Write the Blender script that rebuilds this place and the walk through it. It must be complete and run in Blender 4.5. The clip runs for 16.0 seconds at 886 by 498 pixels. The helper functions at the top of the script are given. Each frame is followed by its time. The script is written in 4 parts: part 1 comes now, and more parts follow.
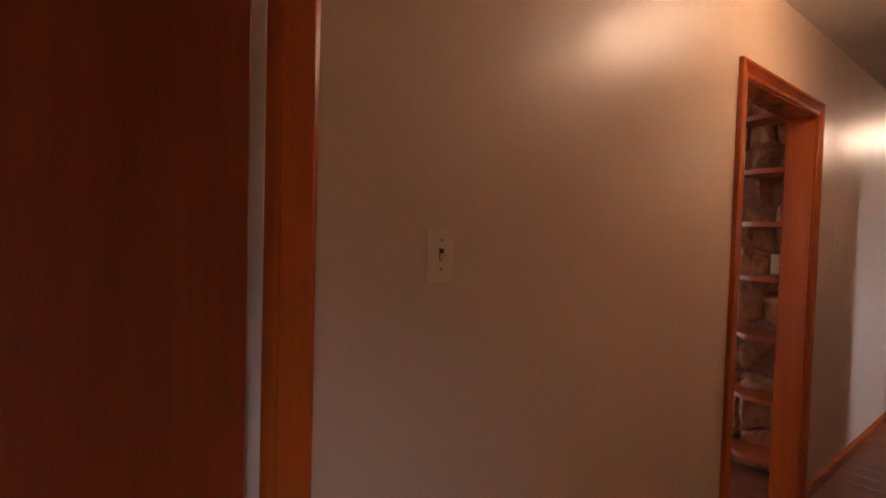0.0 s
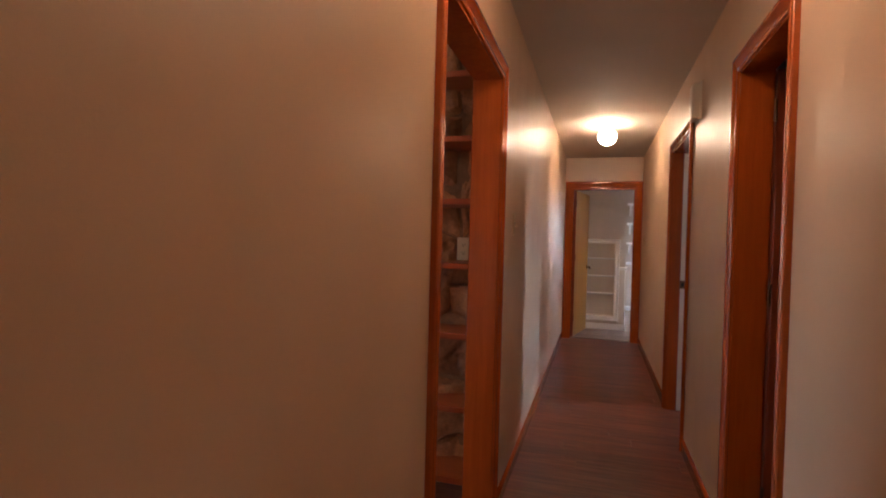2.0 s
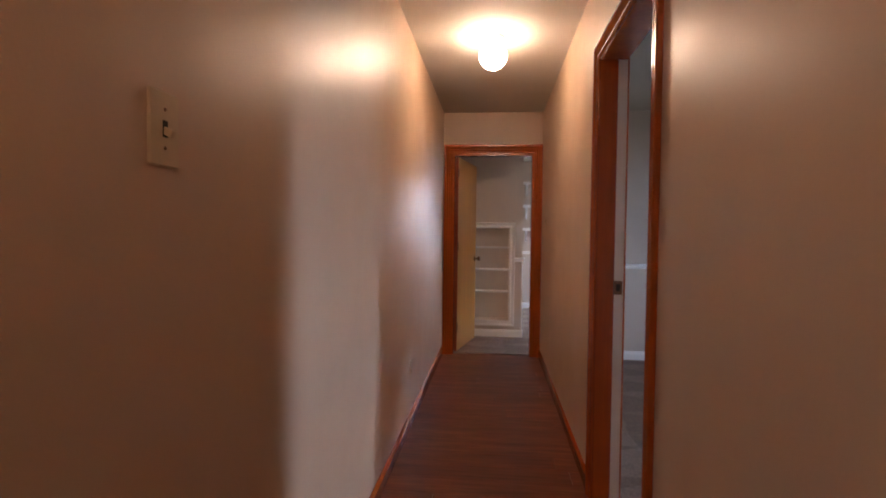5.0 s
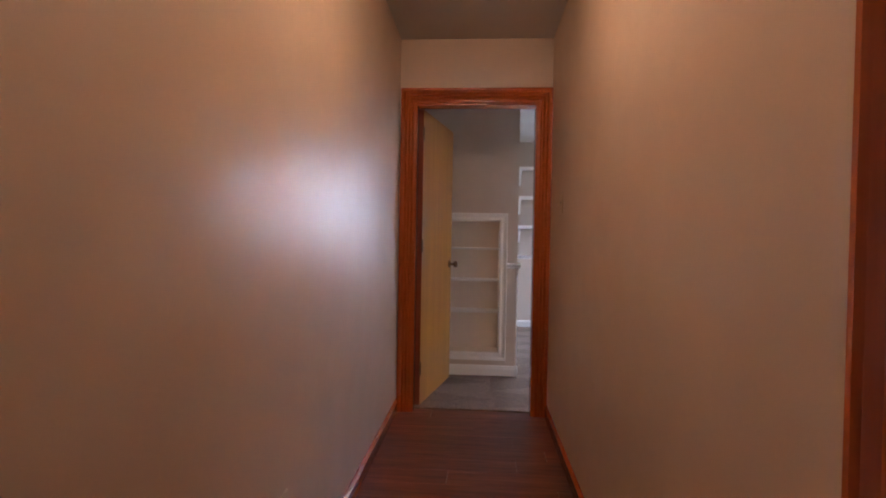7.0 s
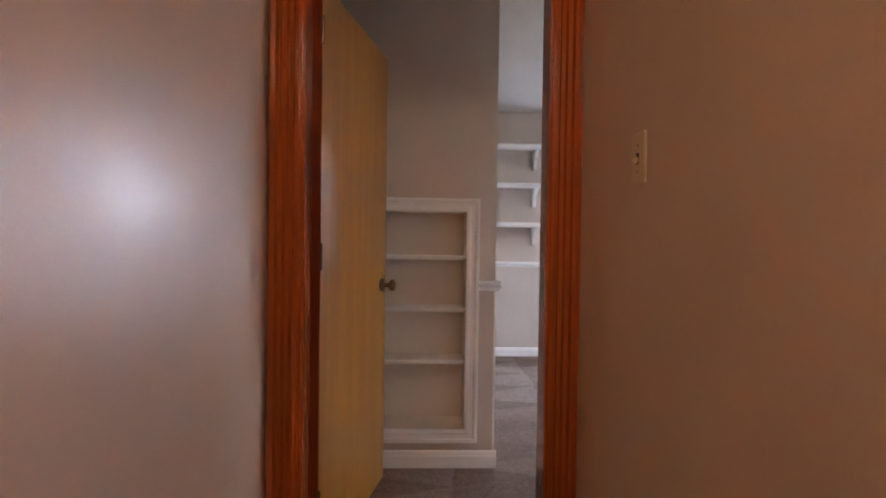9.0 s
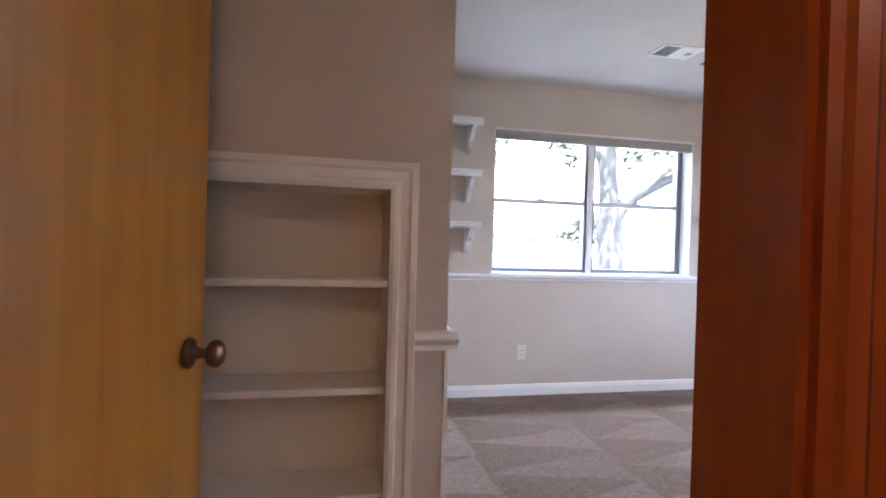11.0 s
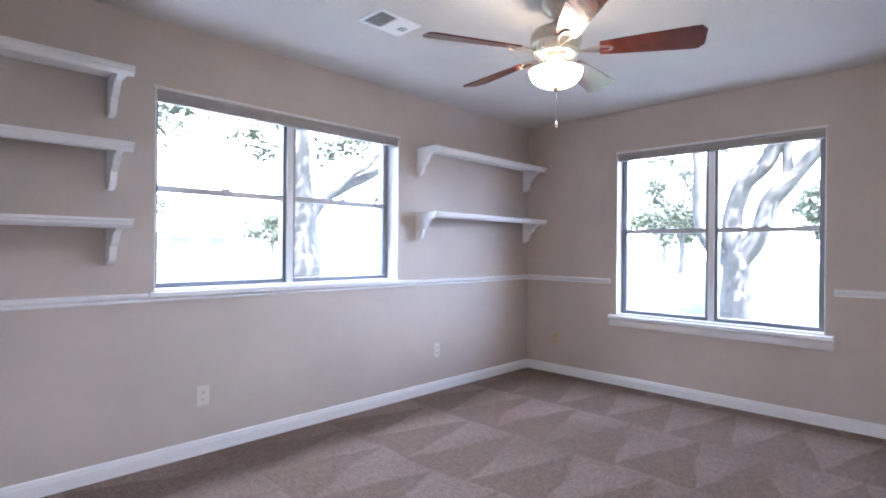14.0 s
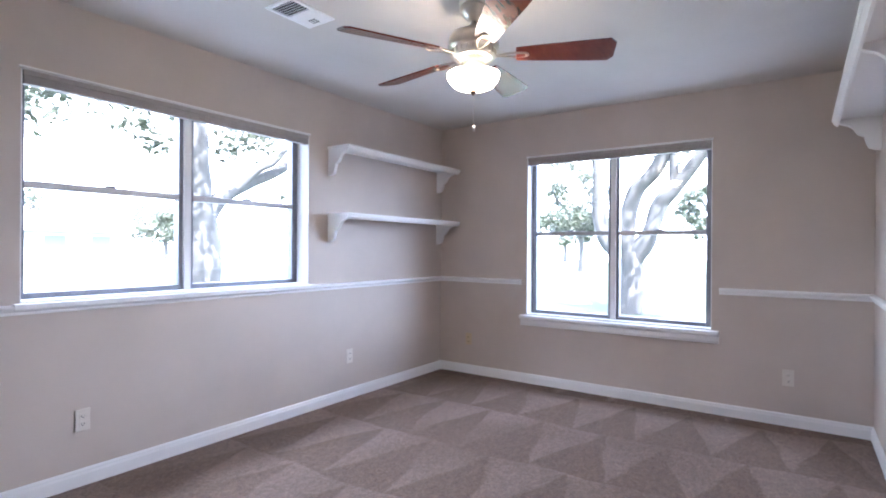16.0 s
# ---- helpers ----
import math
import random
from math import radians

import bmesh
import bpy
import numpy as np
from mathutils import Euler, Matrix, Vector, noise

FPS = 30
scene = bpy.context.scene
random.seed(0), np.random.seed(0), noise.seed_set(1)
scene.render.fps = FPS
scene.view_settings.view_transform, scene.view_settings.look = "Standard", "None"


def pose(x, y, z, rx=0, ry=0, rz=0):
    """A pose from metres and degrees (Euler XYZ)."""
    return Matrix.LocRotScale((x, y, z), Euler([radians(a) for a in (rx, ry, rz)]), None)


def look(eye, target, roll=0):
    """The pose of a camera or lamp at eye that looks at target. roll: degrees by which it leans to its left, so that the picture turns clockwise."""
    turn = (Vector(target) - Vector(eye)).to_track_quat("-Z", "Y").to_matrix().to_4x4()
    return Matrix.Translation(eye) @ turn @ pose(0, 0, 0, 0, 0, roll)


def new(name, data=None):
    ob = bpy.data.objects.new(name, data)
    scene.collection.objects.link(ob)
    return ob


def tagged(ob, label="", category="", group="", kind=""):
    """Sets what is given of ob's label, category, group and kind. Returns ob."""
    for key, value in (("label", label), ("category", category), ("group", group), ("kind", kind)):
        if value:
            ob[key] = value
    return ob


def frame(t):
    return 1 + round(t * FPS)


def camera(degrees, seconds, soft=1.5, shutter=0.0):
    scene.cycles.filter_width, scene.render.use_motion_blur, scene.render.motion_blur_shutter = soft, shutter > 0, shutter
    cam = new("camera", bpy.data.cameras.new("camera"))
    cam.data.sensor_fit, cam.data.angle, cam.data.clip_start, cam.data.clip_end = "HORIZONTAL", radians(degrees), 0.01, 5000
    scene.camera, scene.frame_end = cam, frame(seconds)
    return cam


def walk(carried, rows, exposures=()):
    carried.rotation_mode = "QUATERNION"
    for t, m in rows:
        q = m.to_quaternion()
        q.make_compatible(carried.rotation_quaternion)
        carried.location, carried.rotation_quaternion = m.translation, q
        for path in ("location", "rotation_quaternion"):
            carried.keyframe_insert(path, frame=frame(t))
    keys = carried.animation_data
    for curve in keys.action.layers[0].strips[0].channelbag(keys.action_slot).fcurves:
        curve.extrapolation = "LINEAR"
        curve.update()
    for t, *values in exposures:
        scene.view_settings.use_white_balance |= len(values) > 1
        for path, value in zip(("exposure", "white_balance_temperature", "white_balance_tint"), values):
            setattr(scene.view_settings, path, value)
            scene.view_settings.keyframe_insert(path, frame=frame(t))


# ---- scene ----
cam = camera(81.0, 16.0, soft=1.9)
PATH = [
    (0, (0.843, -8.065, 1.378), (-0.694, -6.787, 1.312), 1.6),
    (0.5, (0.669, -7.928, 1.355), (-0.602, -6.384, 1.306), 1.6),
    (1, (0.542, -7.718, 1.334), (-0.517, -6.022, 1.3), 1.2),
    (1.5, (0.474, -7.471, 1.321), (-0.353, -5.65, 1.286), 1.2),
    (2, (0.429, -7.23, 1.286), (-0.139, -5.312, 1.252), 1.5),
    (2.5, (0.452, -6.931, 1.234), (0.002, -4.983, 1.202), 0.9),
    (3, (0.475, -6.663, 1.226), (0.055, -4.708, 1.196), 0.9),
    (3.5, (0.486, -6.364, 1.199), (0.133, -4.395, 1.163), 1.1),
    (4.2, (0.522, -5.872, 1.223), (0.257, -3.89, 1.171), 0.8),
    (6.3, (0.511, -4.022, 1.181), (0.359, -2.028, 1.122), 0.9),
    (6.5, (0.533, -3.823, 1.15), (0.38, -1.829, 1.098), 0.9),
    (7, (0.537, -3.383, 1.134), (0.395, -1.389, 1.1), 1.0),
    (7.5, (0.499, -2.915, 1.14), (0.388, -0.918, 1.108), 1.0),
    (8, (0.495, -2.451, 1.136), (0.433, -0.452, 1.1), 1.1),
    (8.5, (0.493, -2.04, 1.146), (0.472, -0.041, 1.112), 0.8),
    (9, (0.498, -1.641, 1.154), (0.563, 0.358, 1.122), 0.8),
    (11.3, (0.574, -0.154, 1.173), (1.101, 1.775, 1.163), 1.2),
    (11.5, (0.585, -0.066, 1.175), (1.195, 1.838, 1.176), 0.8),
    (12, (0.624, 0.061, 1.18), (1.449, 1.883, 1.183), 0.7),
    (12.5, (0.695, 0.195, 1.191), (1.7, 1.924, 1.188), 0.7),
    (13, (0.764, 0.288, 1.195), (1.939, 1.907, 1.192), 0.5),
    (13.5, (0.82, 0.377, 1.199), (2.127, 1.892, 1.196), 0.5),
    (14, (0.86, 0.425, 1.205), (2.287, 1.826, 1.205), 0.5),
    (14.5, (0.89, 0.434, 1.204), (2.383, 1.764, 1.207), 0.4),
    (15, (0.896, 0.454, 1.206), (2.446, 1.718, 1.211), 0.4),
    (15.5, (0.899, 0.476, 1.217), (2.5, 1.675, 1.217), 0.5),
    (16, (0.893, 0.498, 1.231), (2.54, 1.633, 1.23), 0.4),
]
walk(cam, [(t, look(eye, target, roll)) for t, eye, target, roll in PATH],
     exposures=[(0, 3.6, 5750, 17), (2.5, 3.57, 6000, 17), (4.2, 3.53, 6000, 17), (6.3, 3.47, 5530, 17), (7.5, 3.47, 5550, 17), (9.2, 3.48, 5850, 17), (11.3, 3.42, 5700, 17), (12.5, 3.36, 5580, 17), (16, 3.36, 5520, 17)])

# ---- world and large lights ----
world = bpy.data.worlds.new("sky")
scene.world = world
world.use_nodes = True
wn = world.node_tree
sky = wn.nodes.new("ShaderNodeTexSky")
sky.sky_type = "NISHITA"
sky.sun_disc = False
sky.sun_elevation = radians(58)
sky.sun_rotation = radians(215)
sky.air_density = 1.2
sky.dust_density = 3.0
wn.links.new(sky.outputs[0], wn.nodes["Background"].inputs[0])
wn.nodes["Background"].inputs[1].default_value = 0.15
sun = new("sun", bpy.data.lights.new("sun", "SUN"))
sun.data.energy = 5.0
sun.data.angle = radians(0.5)
sun.data.color = (1.0, 0.95, 0.88)
sun.matrix_world = look((-14, -20, 40), (0, 0, 0))



def sky_lamp(name, at, target, width, height, watts, spread=180):
    """Daylight that a window lets in."""
    lamp = new(name, bpy.data.lights.new(name, "AREA"))
    lamp.data.shape, lamp.data.size, lamp.data.size_y = "RECTANGLE", width, height
    lamp.data.energy, lamp.data.color, lamp.data.spread = watts, (0.70, 0.82, 1.0), radians(spread)
    lamp.matrix_world = look(at, target)
    return lamp


sky_lamp("sky_light_wide", (2.66, 4.1, 2.75), (2.6, 1.6, 0.9), 1.8, 0.9, 39)
sky_lamp("lawn_light_wide", (2.66, 4.25, 0.30), (2.6, 1.6, 2.0), 1.8, 0.9, 10)
sky_lamp("sky_light_tall", (5.91, 1.82, 3.0), (4.0, 1.9, 0.7), 1.6, 0.9, 23)
sky_lamp("lawn_light_tall", (6.01, 1.82, 0.05), (3.4, 1.9, 1.9), 1.6, 0.8, 8.5)
sky_lamp("sky_light_side", (4.44, -2.45, 1.4), (0.0, -3.4, 1.0), 0.5, 1.2, 0.6, 130)
sky_lamp("sky_light_entry", (2.96, -9.2, 1.05), (0.0, -7.85, 0.3), 0.3, 1.0, 0.08, 30)
sky_lamp("sky_light_den", (-5.95, -5.3, 1.3), (-2.0, -5.0, 0.2), 2.0, 1.5, 1.4)

# ---- materials ----
def nodes_of(name):
    m = bpy.data.materials.new(name)
    m.use_nodes = True
    return m, m.node_tree, m.node_tree.nodes["Principled BSDF"]


def coords(nt, scale=(1, 1, 1), space="Object"):
    tc = nt.nodes.new("ShaderNodeTexCoord")
    mp = nt.nodes.new("ShaderNodeMapping")
    mp.inputs["Scale"].default_value = scale
    nt.links.new(tc.outputs[space], mp.inputs[0])
    return mp.outputs[0]


def noise_at(nt, vec, scale, detail=4.0, rough=0.55):
    n = nt.nodes.new("ShaderNodeTexNoise")
    n.inputs["Scale"].default_value = scale
    n.inputs["Detail"].default_value = detail
    n.inputs["Roughness"].default_value = rough
    nt.links.new(vec, n.inputs["Vector"])
    return n.outputs["Fac"]


def ramp(nt, fac, stops):
    r = nt.nodes.new("ShaderNodeValToRGB")
    while len(r.color_ramp.elements) < len(stops):
        r.color_ramp.elements.new(0.5)
    for e, (p, c) in zip(r.color_ramp.elements, stops):
        e.position, e.color = p, (*c, 1)
    nt.links.new(fac, r.inputs[0])
    return r.outputs[0]


def mix(nt, fac, a, b, mode="MIX"):
    m = nt.nodes.new("ShaderNodeMix")
    m.data_type, m.blend_type = "RGBA", mode
    for sock, v in ((m.inputs[0], fac), (m.inputs[6], a), (m.inputs[7], b)):
        if isinstance(v, (int, float)):
            sock.default_value = v
        elif isinstance(v, tuple):
            sock.default_value = (*v, 1)
        else:
            nt.links.new(v, sock)
    return m.outputs[2]


def bump(nt, p, height, strength=0.3, dist=0.01, prev=None):
    b = nt.nodes.new("ShaderNodeBump")
    b.inputs["Strength"].default_value = strength
    b.inputs["Distance"].default_value = dist
    nt.links.new(height, b.inputs["Height"])
    if prev is not None:
        nt.links.new(prev, b.inputs["Normal"])
    nt.links.new(b.outputs[0], p.inputs["Normal"])
    return b.outputs[0]


def math_node(nt, op, a, b=0.0):
    m = nt.nodes.new("ShaderNodeMath")
    m.operation = op
    for sock, v in ((m.inputs[0], a), (m.inputs[1], b)):
        if isinstance(v, (int, float)):
            sock.default_value = v
        else:
            nt.links.new(v, sock)
    return m.outputs[0]


def paint(name, base, rough=0.4, peel=0.12, peel_scale=140, vary=0.06):
    m, nt, p = nodes_of(name)
    v = coords(nt)
    lo = tuple(c * (1 - vary) for c in base)
    hi = tuple(min(1, c * (1 + vary)) for c in base)
    c = ramp(nt, noise_at(nt, v, 1.7, 5), ((0.3, lo), (0.7, hi)))
    nt.links.new(c, p.inputs["Base Color"])
    r = ramp(nt, noise_at(nt, v, 6.0, 3), ((0.3, (rough - 0.04,) * 3), (0.7, (rough + 0.05,) * 3)))
    nt.links.new(r, p.inputs["Roughness"])
    b1 = bump(nt, p, noise_at(nt, v, peel_scale, 2), peel, 0.002)
    bump(nt, p, noise_at(nt, v, 9, 2), peel * 0.5, 0.004, b1)
    return m


def wood(name, dark, light, axis="z", rough=0.25, scale=1.0, coat=0.3):
    """Varnished wood with the grain running along one axis."""
    m, nt, p = nodes_of(name)
    s = {"x": (0.06, 1, 1), "y": (1, 0.06, 1), "z": (1, 1, 0.06)}[axis]
    v = coords(nt, tuple(k * scale for k in s))
    g1 = noise_at(nt, v, 55, 6, 0.65)
    g2 = noise_at(nt, v, 9, 3, 0.5)
    c1 = ramp(nt, g1, ((0.25, dark), (0.75, light)))
    c2 = ramp(nt, g2, ((0.3, (0.84, 0.80, 0.78)), (0.7, (1.06, 1.05, 1.04))))
    c = mix(nt, 1.0, c1, c2, "MULTIPLY")
    nt.links.new(c, p.inputs["Base Color"])
    p.inputs["Roughness"].default_value = rough
    p.inputs["Coat Weight"].default_value = coat
    p.inputs["Coat Roughness"].default_value = 0.12
    bump(nt, p, g1, 0.08, 0.002)
    return m


def plain(name, base, rough=0.5, metal=0.0, vary=0.08, scale=30):
    m, nt, p = nodes_of(name)
    v = coords(nt)
    c = ramp(nt, noise_at(nt, v, scale, 4), ((0.3, tuple(k * (1 - vary) for k in base)), (0.7, tuple(min(1, k * (1 + vary)) for k in base))))
    nt.links.new(c, p.inputs["Base Color"])
    p.inputs["Roughness"].default_value = rough
    p.inputs["Metallic"].default_value = metal
    return m


def glow(name, colour, strength):
    m, nt, p = nodes_of(name)
    p.inputs["Base Color"].default_value = (0.85, 0.82, 0.76, 1)
    p.inputs["Emission Color"].default_value = (*colour, 1)
    p.inputs["Emission Strength"].default_value = strength
    p.inputs["Roughness"].default_value = 0.25
    return m


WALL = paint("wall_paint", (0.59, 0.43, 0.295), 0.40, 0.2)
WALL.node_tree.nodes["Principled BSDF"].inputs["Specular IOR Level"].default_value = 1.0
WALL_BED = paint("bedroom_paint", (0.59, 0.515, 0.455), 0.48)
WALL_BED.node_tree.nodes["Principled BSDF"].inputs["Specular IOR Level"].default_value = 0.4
CEIL = paint("ceiling_texture", (0.61, 0.575, 0.53), 0.7, 0.5, 60, 0.04)
WHITE = paint("white_enamel", (0.87, 0.865, 0.86), 0.36, 0.012, 60, 0.012)
CREAM_PAINT = paint("cream_shelf_paint", (0.84, 0.76, 0.67), 0.45, 0.03, 90, 0.03)
TRIM = wood("trim_wood", (0.36, 0.072, 0.008), (0.48, 0.108, 0.012), "z")
TRIM_Y = wood("trim_wood_y", (0.36, 0.072, 0.008), (0.48, 0.108, 0.012), "y")
TRIM_X = wood("trim_wood_x", (0.36, 0.072, 0.008), (0.48, 0.108, 0.012), "x")
DARKDOOR = wood("dark_door_wood", (0.19, 0.032, 0.007), (0.275, 0.052, 0.011), "z", 0.3)
BIRCH = wood("birch_veneer", (0.37, 0.138, 0.012), (0.52, 0.235, 0.028), "z", 0.28, 0.35, 0.35)
CREAM = plain("ivory_plastic", (0.62, 0.50, 0.33), 0.35, 0.0, 0.03)
IVORY = plain("pale_plastic", (0.72, 0.67, 0.60), 0.35, 0.0, 0.03)
BRASS = plain("aged_brass", (0.20, 0.125, 0.08), 0.3, 1.0)
NICKEL = plain("brushed_nickel", (0.62, 0.57, 0.50), 0.28, 1.0)
BRONZE = plain("bronze_aluminium", (0.22, 0.225, 0.25), 0.4, 0.6)
GLOBE = glow("lit_globe", (1.0, 0.69, 0.42), 5.8)
GLOBE_DIM = glow("lit_globe_dim", (1.0, 0.63, 0.35), 3.9)
BOWL = glow("lit_bowl", (1.0, 0.80, 0.55), 5.2)
DARK = plain("dark_slot", (0.02, 0.02, 0.02), 0.8)


def plank_material(name):
    m, nt, p = nodes_of(name)
    oi = nt.nodes.new("ShaderNodeObjectInfo")
    v = coords(nt, (0.07, 1, 1))
    add = nt.nodes.new("ShaderNodeVectorMath")
    add.operation = "ADD"
    mul = math_node(nt, "MULTIPLY", oi.outputs["Random"], 37.0)
    comb = nt.nodes.new("ShaderNodeCombineXYZ")
    nt.links.new(mul, comb.inputs[0]), nt.links.new(mul, comb.inputs[1])
    nt.links.new(v, add.inputs[0]), nt.links.new(comb.outputs[0], add.inputs[1])
    g = noise_at(nt, add.outputs[0], 42, 7, 0.68)
    g2 = noise_at(nt, add.outputs[0], 7, 3)
    c1 = ramp(nt, g, ((0.28, (0.095, 0.026, 0.013)), (0.52, (0.205, 0.062, 0.030)), (0.78, (0.31, 0.112, 0.060))))
    c2 = ramp(nt, g2, ((0.3, (0.75, 0.72, 0.72)), (0.7, (1.12, 1.1, 1.08))))
    c = mix(nt, 1.0, c1, c2, "MULTIPLY")
    tone = ramp(nt, oi.outputs["Random"], ((0.0, (0.82, 0.80, 0.80)), (1.0, (1.15, 1.12, 1.1))))
    nt.links.new(mix(nt, 1.0, c, tone, "MULTIPLY"), p.inputs["Base Color"])
    nt.links.new(ramp(nt, g, ((0.3, (0.42,) * 3), (0.7, (0.30,) * 3))), p.inputs["Roughness"])
    bump(nt, p, g, 0.12, 0.002)
    return m


SHELF_WOOD = wood("shelf_wood", (0.27, 0.05, 0.008), (0.37, 0.08, 0.012), "x", 0.45, 1.0, 0.06)


PLANK = plank_material("vinyl_plank")


def carpet_material(name):
    """Cut pile carpet with the fan of light wedges that a vacuum cleaner leaves."""
    m, nt, p = nodes_of(name)
    v = coords(nt)
    warp = nt.nodes.new("ShaderNodeTexNoise")
    warp.inputs["Scale"].default_value = 1.3
    nt.links.new(v, warp.inputs["Vector"])
    off = nt.nodes.new("ShaderNodeVectorMath")
    off.operation = "MULTIPLY_ADD"
    off.inputs[1].default_value = (0.2, 0.2, 0)
    nt.links.new(warp.outputs["Color"], off.inputs[0])
    nt.links.new(v, off.inputs[2])
    sep = nt.nodes.new("ShaderNodeSeparateXYZ")
    nt.links.new(off.outputs[0], sep.inputs[0])
    u = math_node(nt, "FRACT", math_node(nt, "MULTIPLY", sep.outputs[0], 1 / 0.74))
    w = math_node(nt, "FRACT", math_node(nt, "MULTIPLY", sep.outputs[1], 1 / 0.42))
    tri = math_node(nt, "MULTIPLY", math_node(nt, "ABSOLUTE", math_node(nt, "SUBTRACT", w, 0.5)), 2.0)
    d = math_node(nt, "SUBTRACT", u, tri)
    edge = nt.nodes.new("ShaderNodeMapRange")
    edge.inputs["From Min"].default_value, edge.inputs["From Max"].default_value = -0.03, 0.05
    nt.links.new(d, edge.inputs["Value"])
    fade = noise_at(nt, v, 1.1, 2)
    amt = math_node(nt, "MULTIPLY", edge.outputs[0], ramp(nt, fade, ((0.35, (0.2,) * 3), (0.6, (0.74,) * 3))))
    fine = noise_at(nt, v, 85, 5, 0.8)
    mid = noise_at(nt, v, 38, 3)
    dark = ramp(nt, fine, ((0.3, (0.080, 0.047, 0.030)), (0.7, (0.265, 0.177, 0.125))))
    lite = ramp(nt, fine, ((0.3, (0.175, 0.124, 0.096)), (0.7, (0.37, 0.28, 0.226))))
    c = mix(nt, amt, dark, lite)
    c = mix(nt, 1.0, c, ramp(nt, mid, ((0.3, (0.80,) * 3), (0.7, (1.14,) * 3))), "MULTIPLY")
    nt.links.new(c, p.inputs["Base Color"])
    p.inputs["Roughness"].default_value = 0.95
    p.inputs["Sheen Weight"].default_value = 0.06
    bump(nt, p, fine, 0.9, 0.006)
    return m


CARPET = carpet_material("pile_carpet")


def glass_material(name):
    m, nt, p = nodes_of(name)
    out = nt.nodes["Material Output"]
    t, g, mx, fr = (nt.nodes.new("ShaderNode" + k) for k in ("BsdfTransparent", "BsdfGlossy", "MixShader", "Fresnel"))
    t.inputs[0].default_value = (0.96, 0.97, 0.97, 1)
    g.inputs["Roughness"].default_value = 0.02
    fr.inputs[0].default_value = 1.45
    nt.links.new(fr.outputs[0], mx.inputs[0]), nt.links.new(t.outputs[0], mx.inputs[1]), nt.links.new(g.outputs[0], mx.inputs[2])
    nt.links.new(mx.outputs[0], out.inputs[0])
    return m


GLASS = glass_material("window_glass")


def stone_material(name):
    m, nt, p = nodes_of(name)
    v = coords(nt)
    oi = nt.nodes.new("ShaderNodeObjectInfo")
    a = noise_at(nt, v, 5, 8, 0.65)
    b = noise_at(nt, v, 32, 6, 0.7)
    c1 = ramp(nt, a, ((0.28, (0.20, 0.084, 0.038)), (0.5, (0.40, 0.195, 0.095)), (0.72, (0.54, 0.31, 0.17))))
    c2 = ramp(nt, b, ((0.3, (0.62, 0.58, 0.56)), (0.7, (1.2, 1.15, 1.1))))
    tone = ramp(nt, oi.outputs["Random"], ((0.0, (0.75, 0.68, 0.66)), (0.5, (1.0, 0.95, 0.9)), (1.0, (1.2, 1.1, 0.98))))
    nt.links.new(mix(nt, 1.0, mix(nt, 1.0, c1, c2, "MULTIPLY"), tone, "MULTIPLY"), p.inputs["Base Color"])
    p.inputs["Roughness"].default_value = 0.75
    bump(nt, p, b, 0.6, 0.012)
    return m


STONE = stone_material("field_stone")
MORTAR = plain("mortar", (0.24, 0.13, 0.075), 0.9, 0, 0.2)

# ---- mesh helpers ----
def box(bm, x0, x1, y0, y1, z0, z1):
    m = Matrix.Translation(((x0 + x1) / 2, (y0 + y1) / 2, (z0 + z1) / 2)) @ Matrix.Diagonal((abs(x1 - x0), abs(y1 - y0), abs(z1 - z0), 1))
    return bmesh.ops.create_cube(bm, size=1, matrix=m)["verts"]


def rounded(bm, width=0.003, segments=1):
    bmesh.ops.bevel(bm, geom=list(bm.edges), offset=width, segments=segments, profile=0.7, affect="EDGES")
    return bm


def boxes(*sizes, bevel=0.0):
    bm = bmesh.new()
    for s in sizes:
        one = bmesh.new()
        box(one, *s)
        if bevel:
            rounded(one, bevel)
        tmp = bpy.data.meshes.new("tmp")
        one.to_mesh(tmp)
        one.free()
        bm.from_mesh(tmp)
        bpy.data.meshes.remove(tmp)
    return bm


def base_of(ob):
    while ob.parent:
        ob = ob.parent
    return ob.location


def part(name, bm, material, parent=None, label="", smooth=False):
    """Links a mesh built in world metres as one object under its thing."""
    if parent is not None:
        bmesh.ops.translate(bm, verts=bm.verts, vec=-base_of(parent))
    me = bpy.data.meshes.new(name)
    bm.normal_update()
    bm.to_mesh(me)
    bm.free()
    me.materials.append(material)
    if smooth:
        for f in me.polygons:
            f.use_smooth = True
    ob = new(name, me)
    if parent is not None:
        ob.parent = parent
    if label:
        tagged(ob, label)
    return ob


def thing(name, at, label, category, group="", kind=""):
    ob = new(name)
    ob.empty_display_size = 0.1
    ob.location = at
    return tagged(ob, label, category, group, kind)


def structure(name, bm, material, label):
    return tagged(part(name, bm, material), label, name.split("_")[0], "", "structure")


def ring_sweep(bm, loops, closed=False):
    """Skins loops of points (one loop for each corner of the path)."""
    vs = [[bm.verts.new(p) for p in loop] for loop in loops]
    n = len(vs[0])
    pairs = list(zip(vs, vs[1:])) + ([(vs[-1], vs[0])] if closed else [])
    for a, b in pairs:
        for i in range(n):
            j = (i + 1) % n
            bm.faces.new((a[i], a[j], b[j], b[i]))
    if not closed:
        bm.faces.new(vs[0][::-1])
        bm.faces.new(vs[-1])
    bmesh.ops.recalc_face_normals(bm, faces=bm.faces)
    return bm


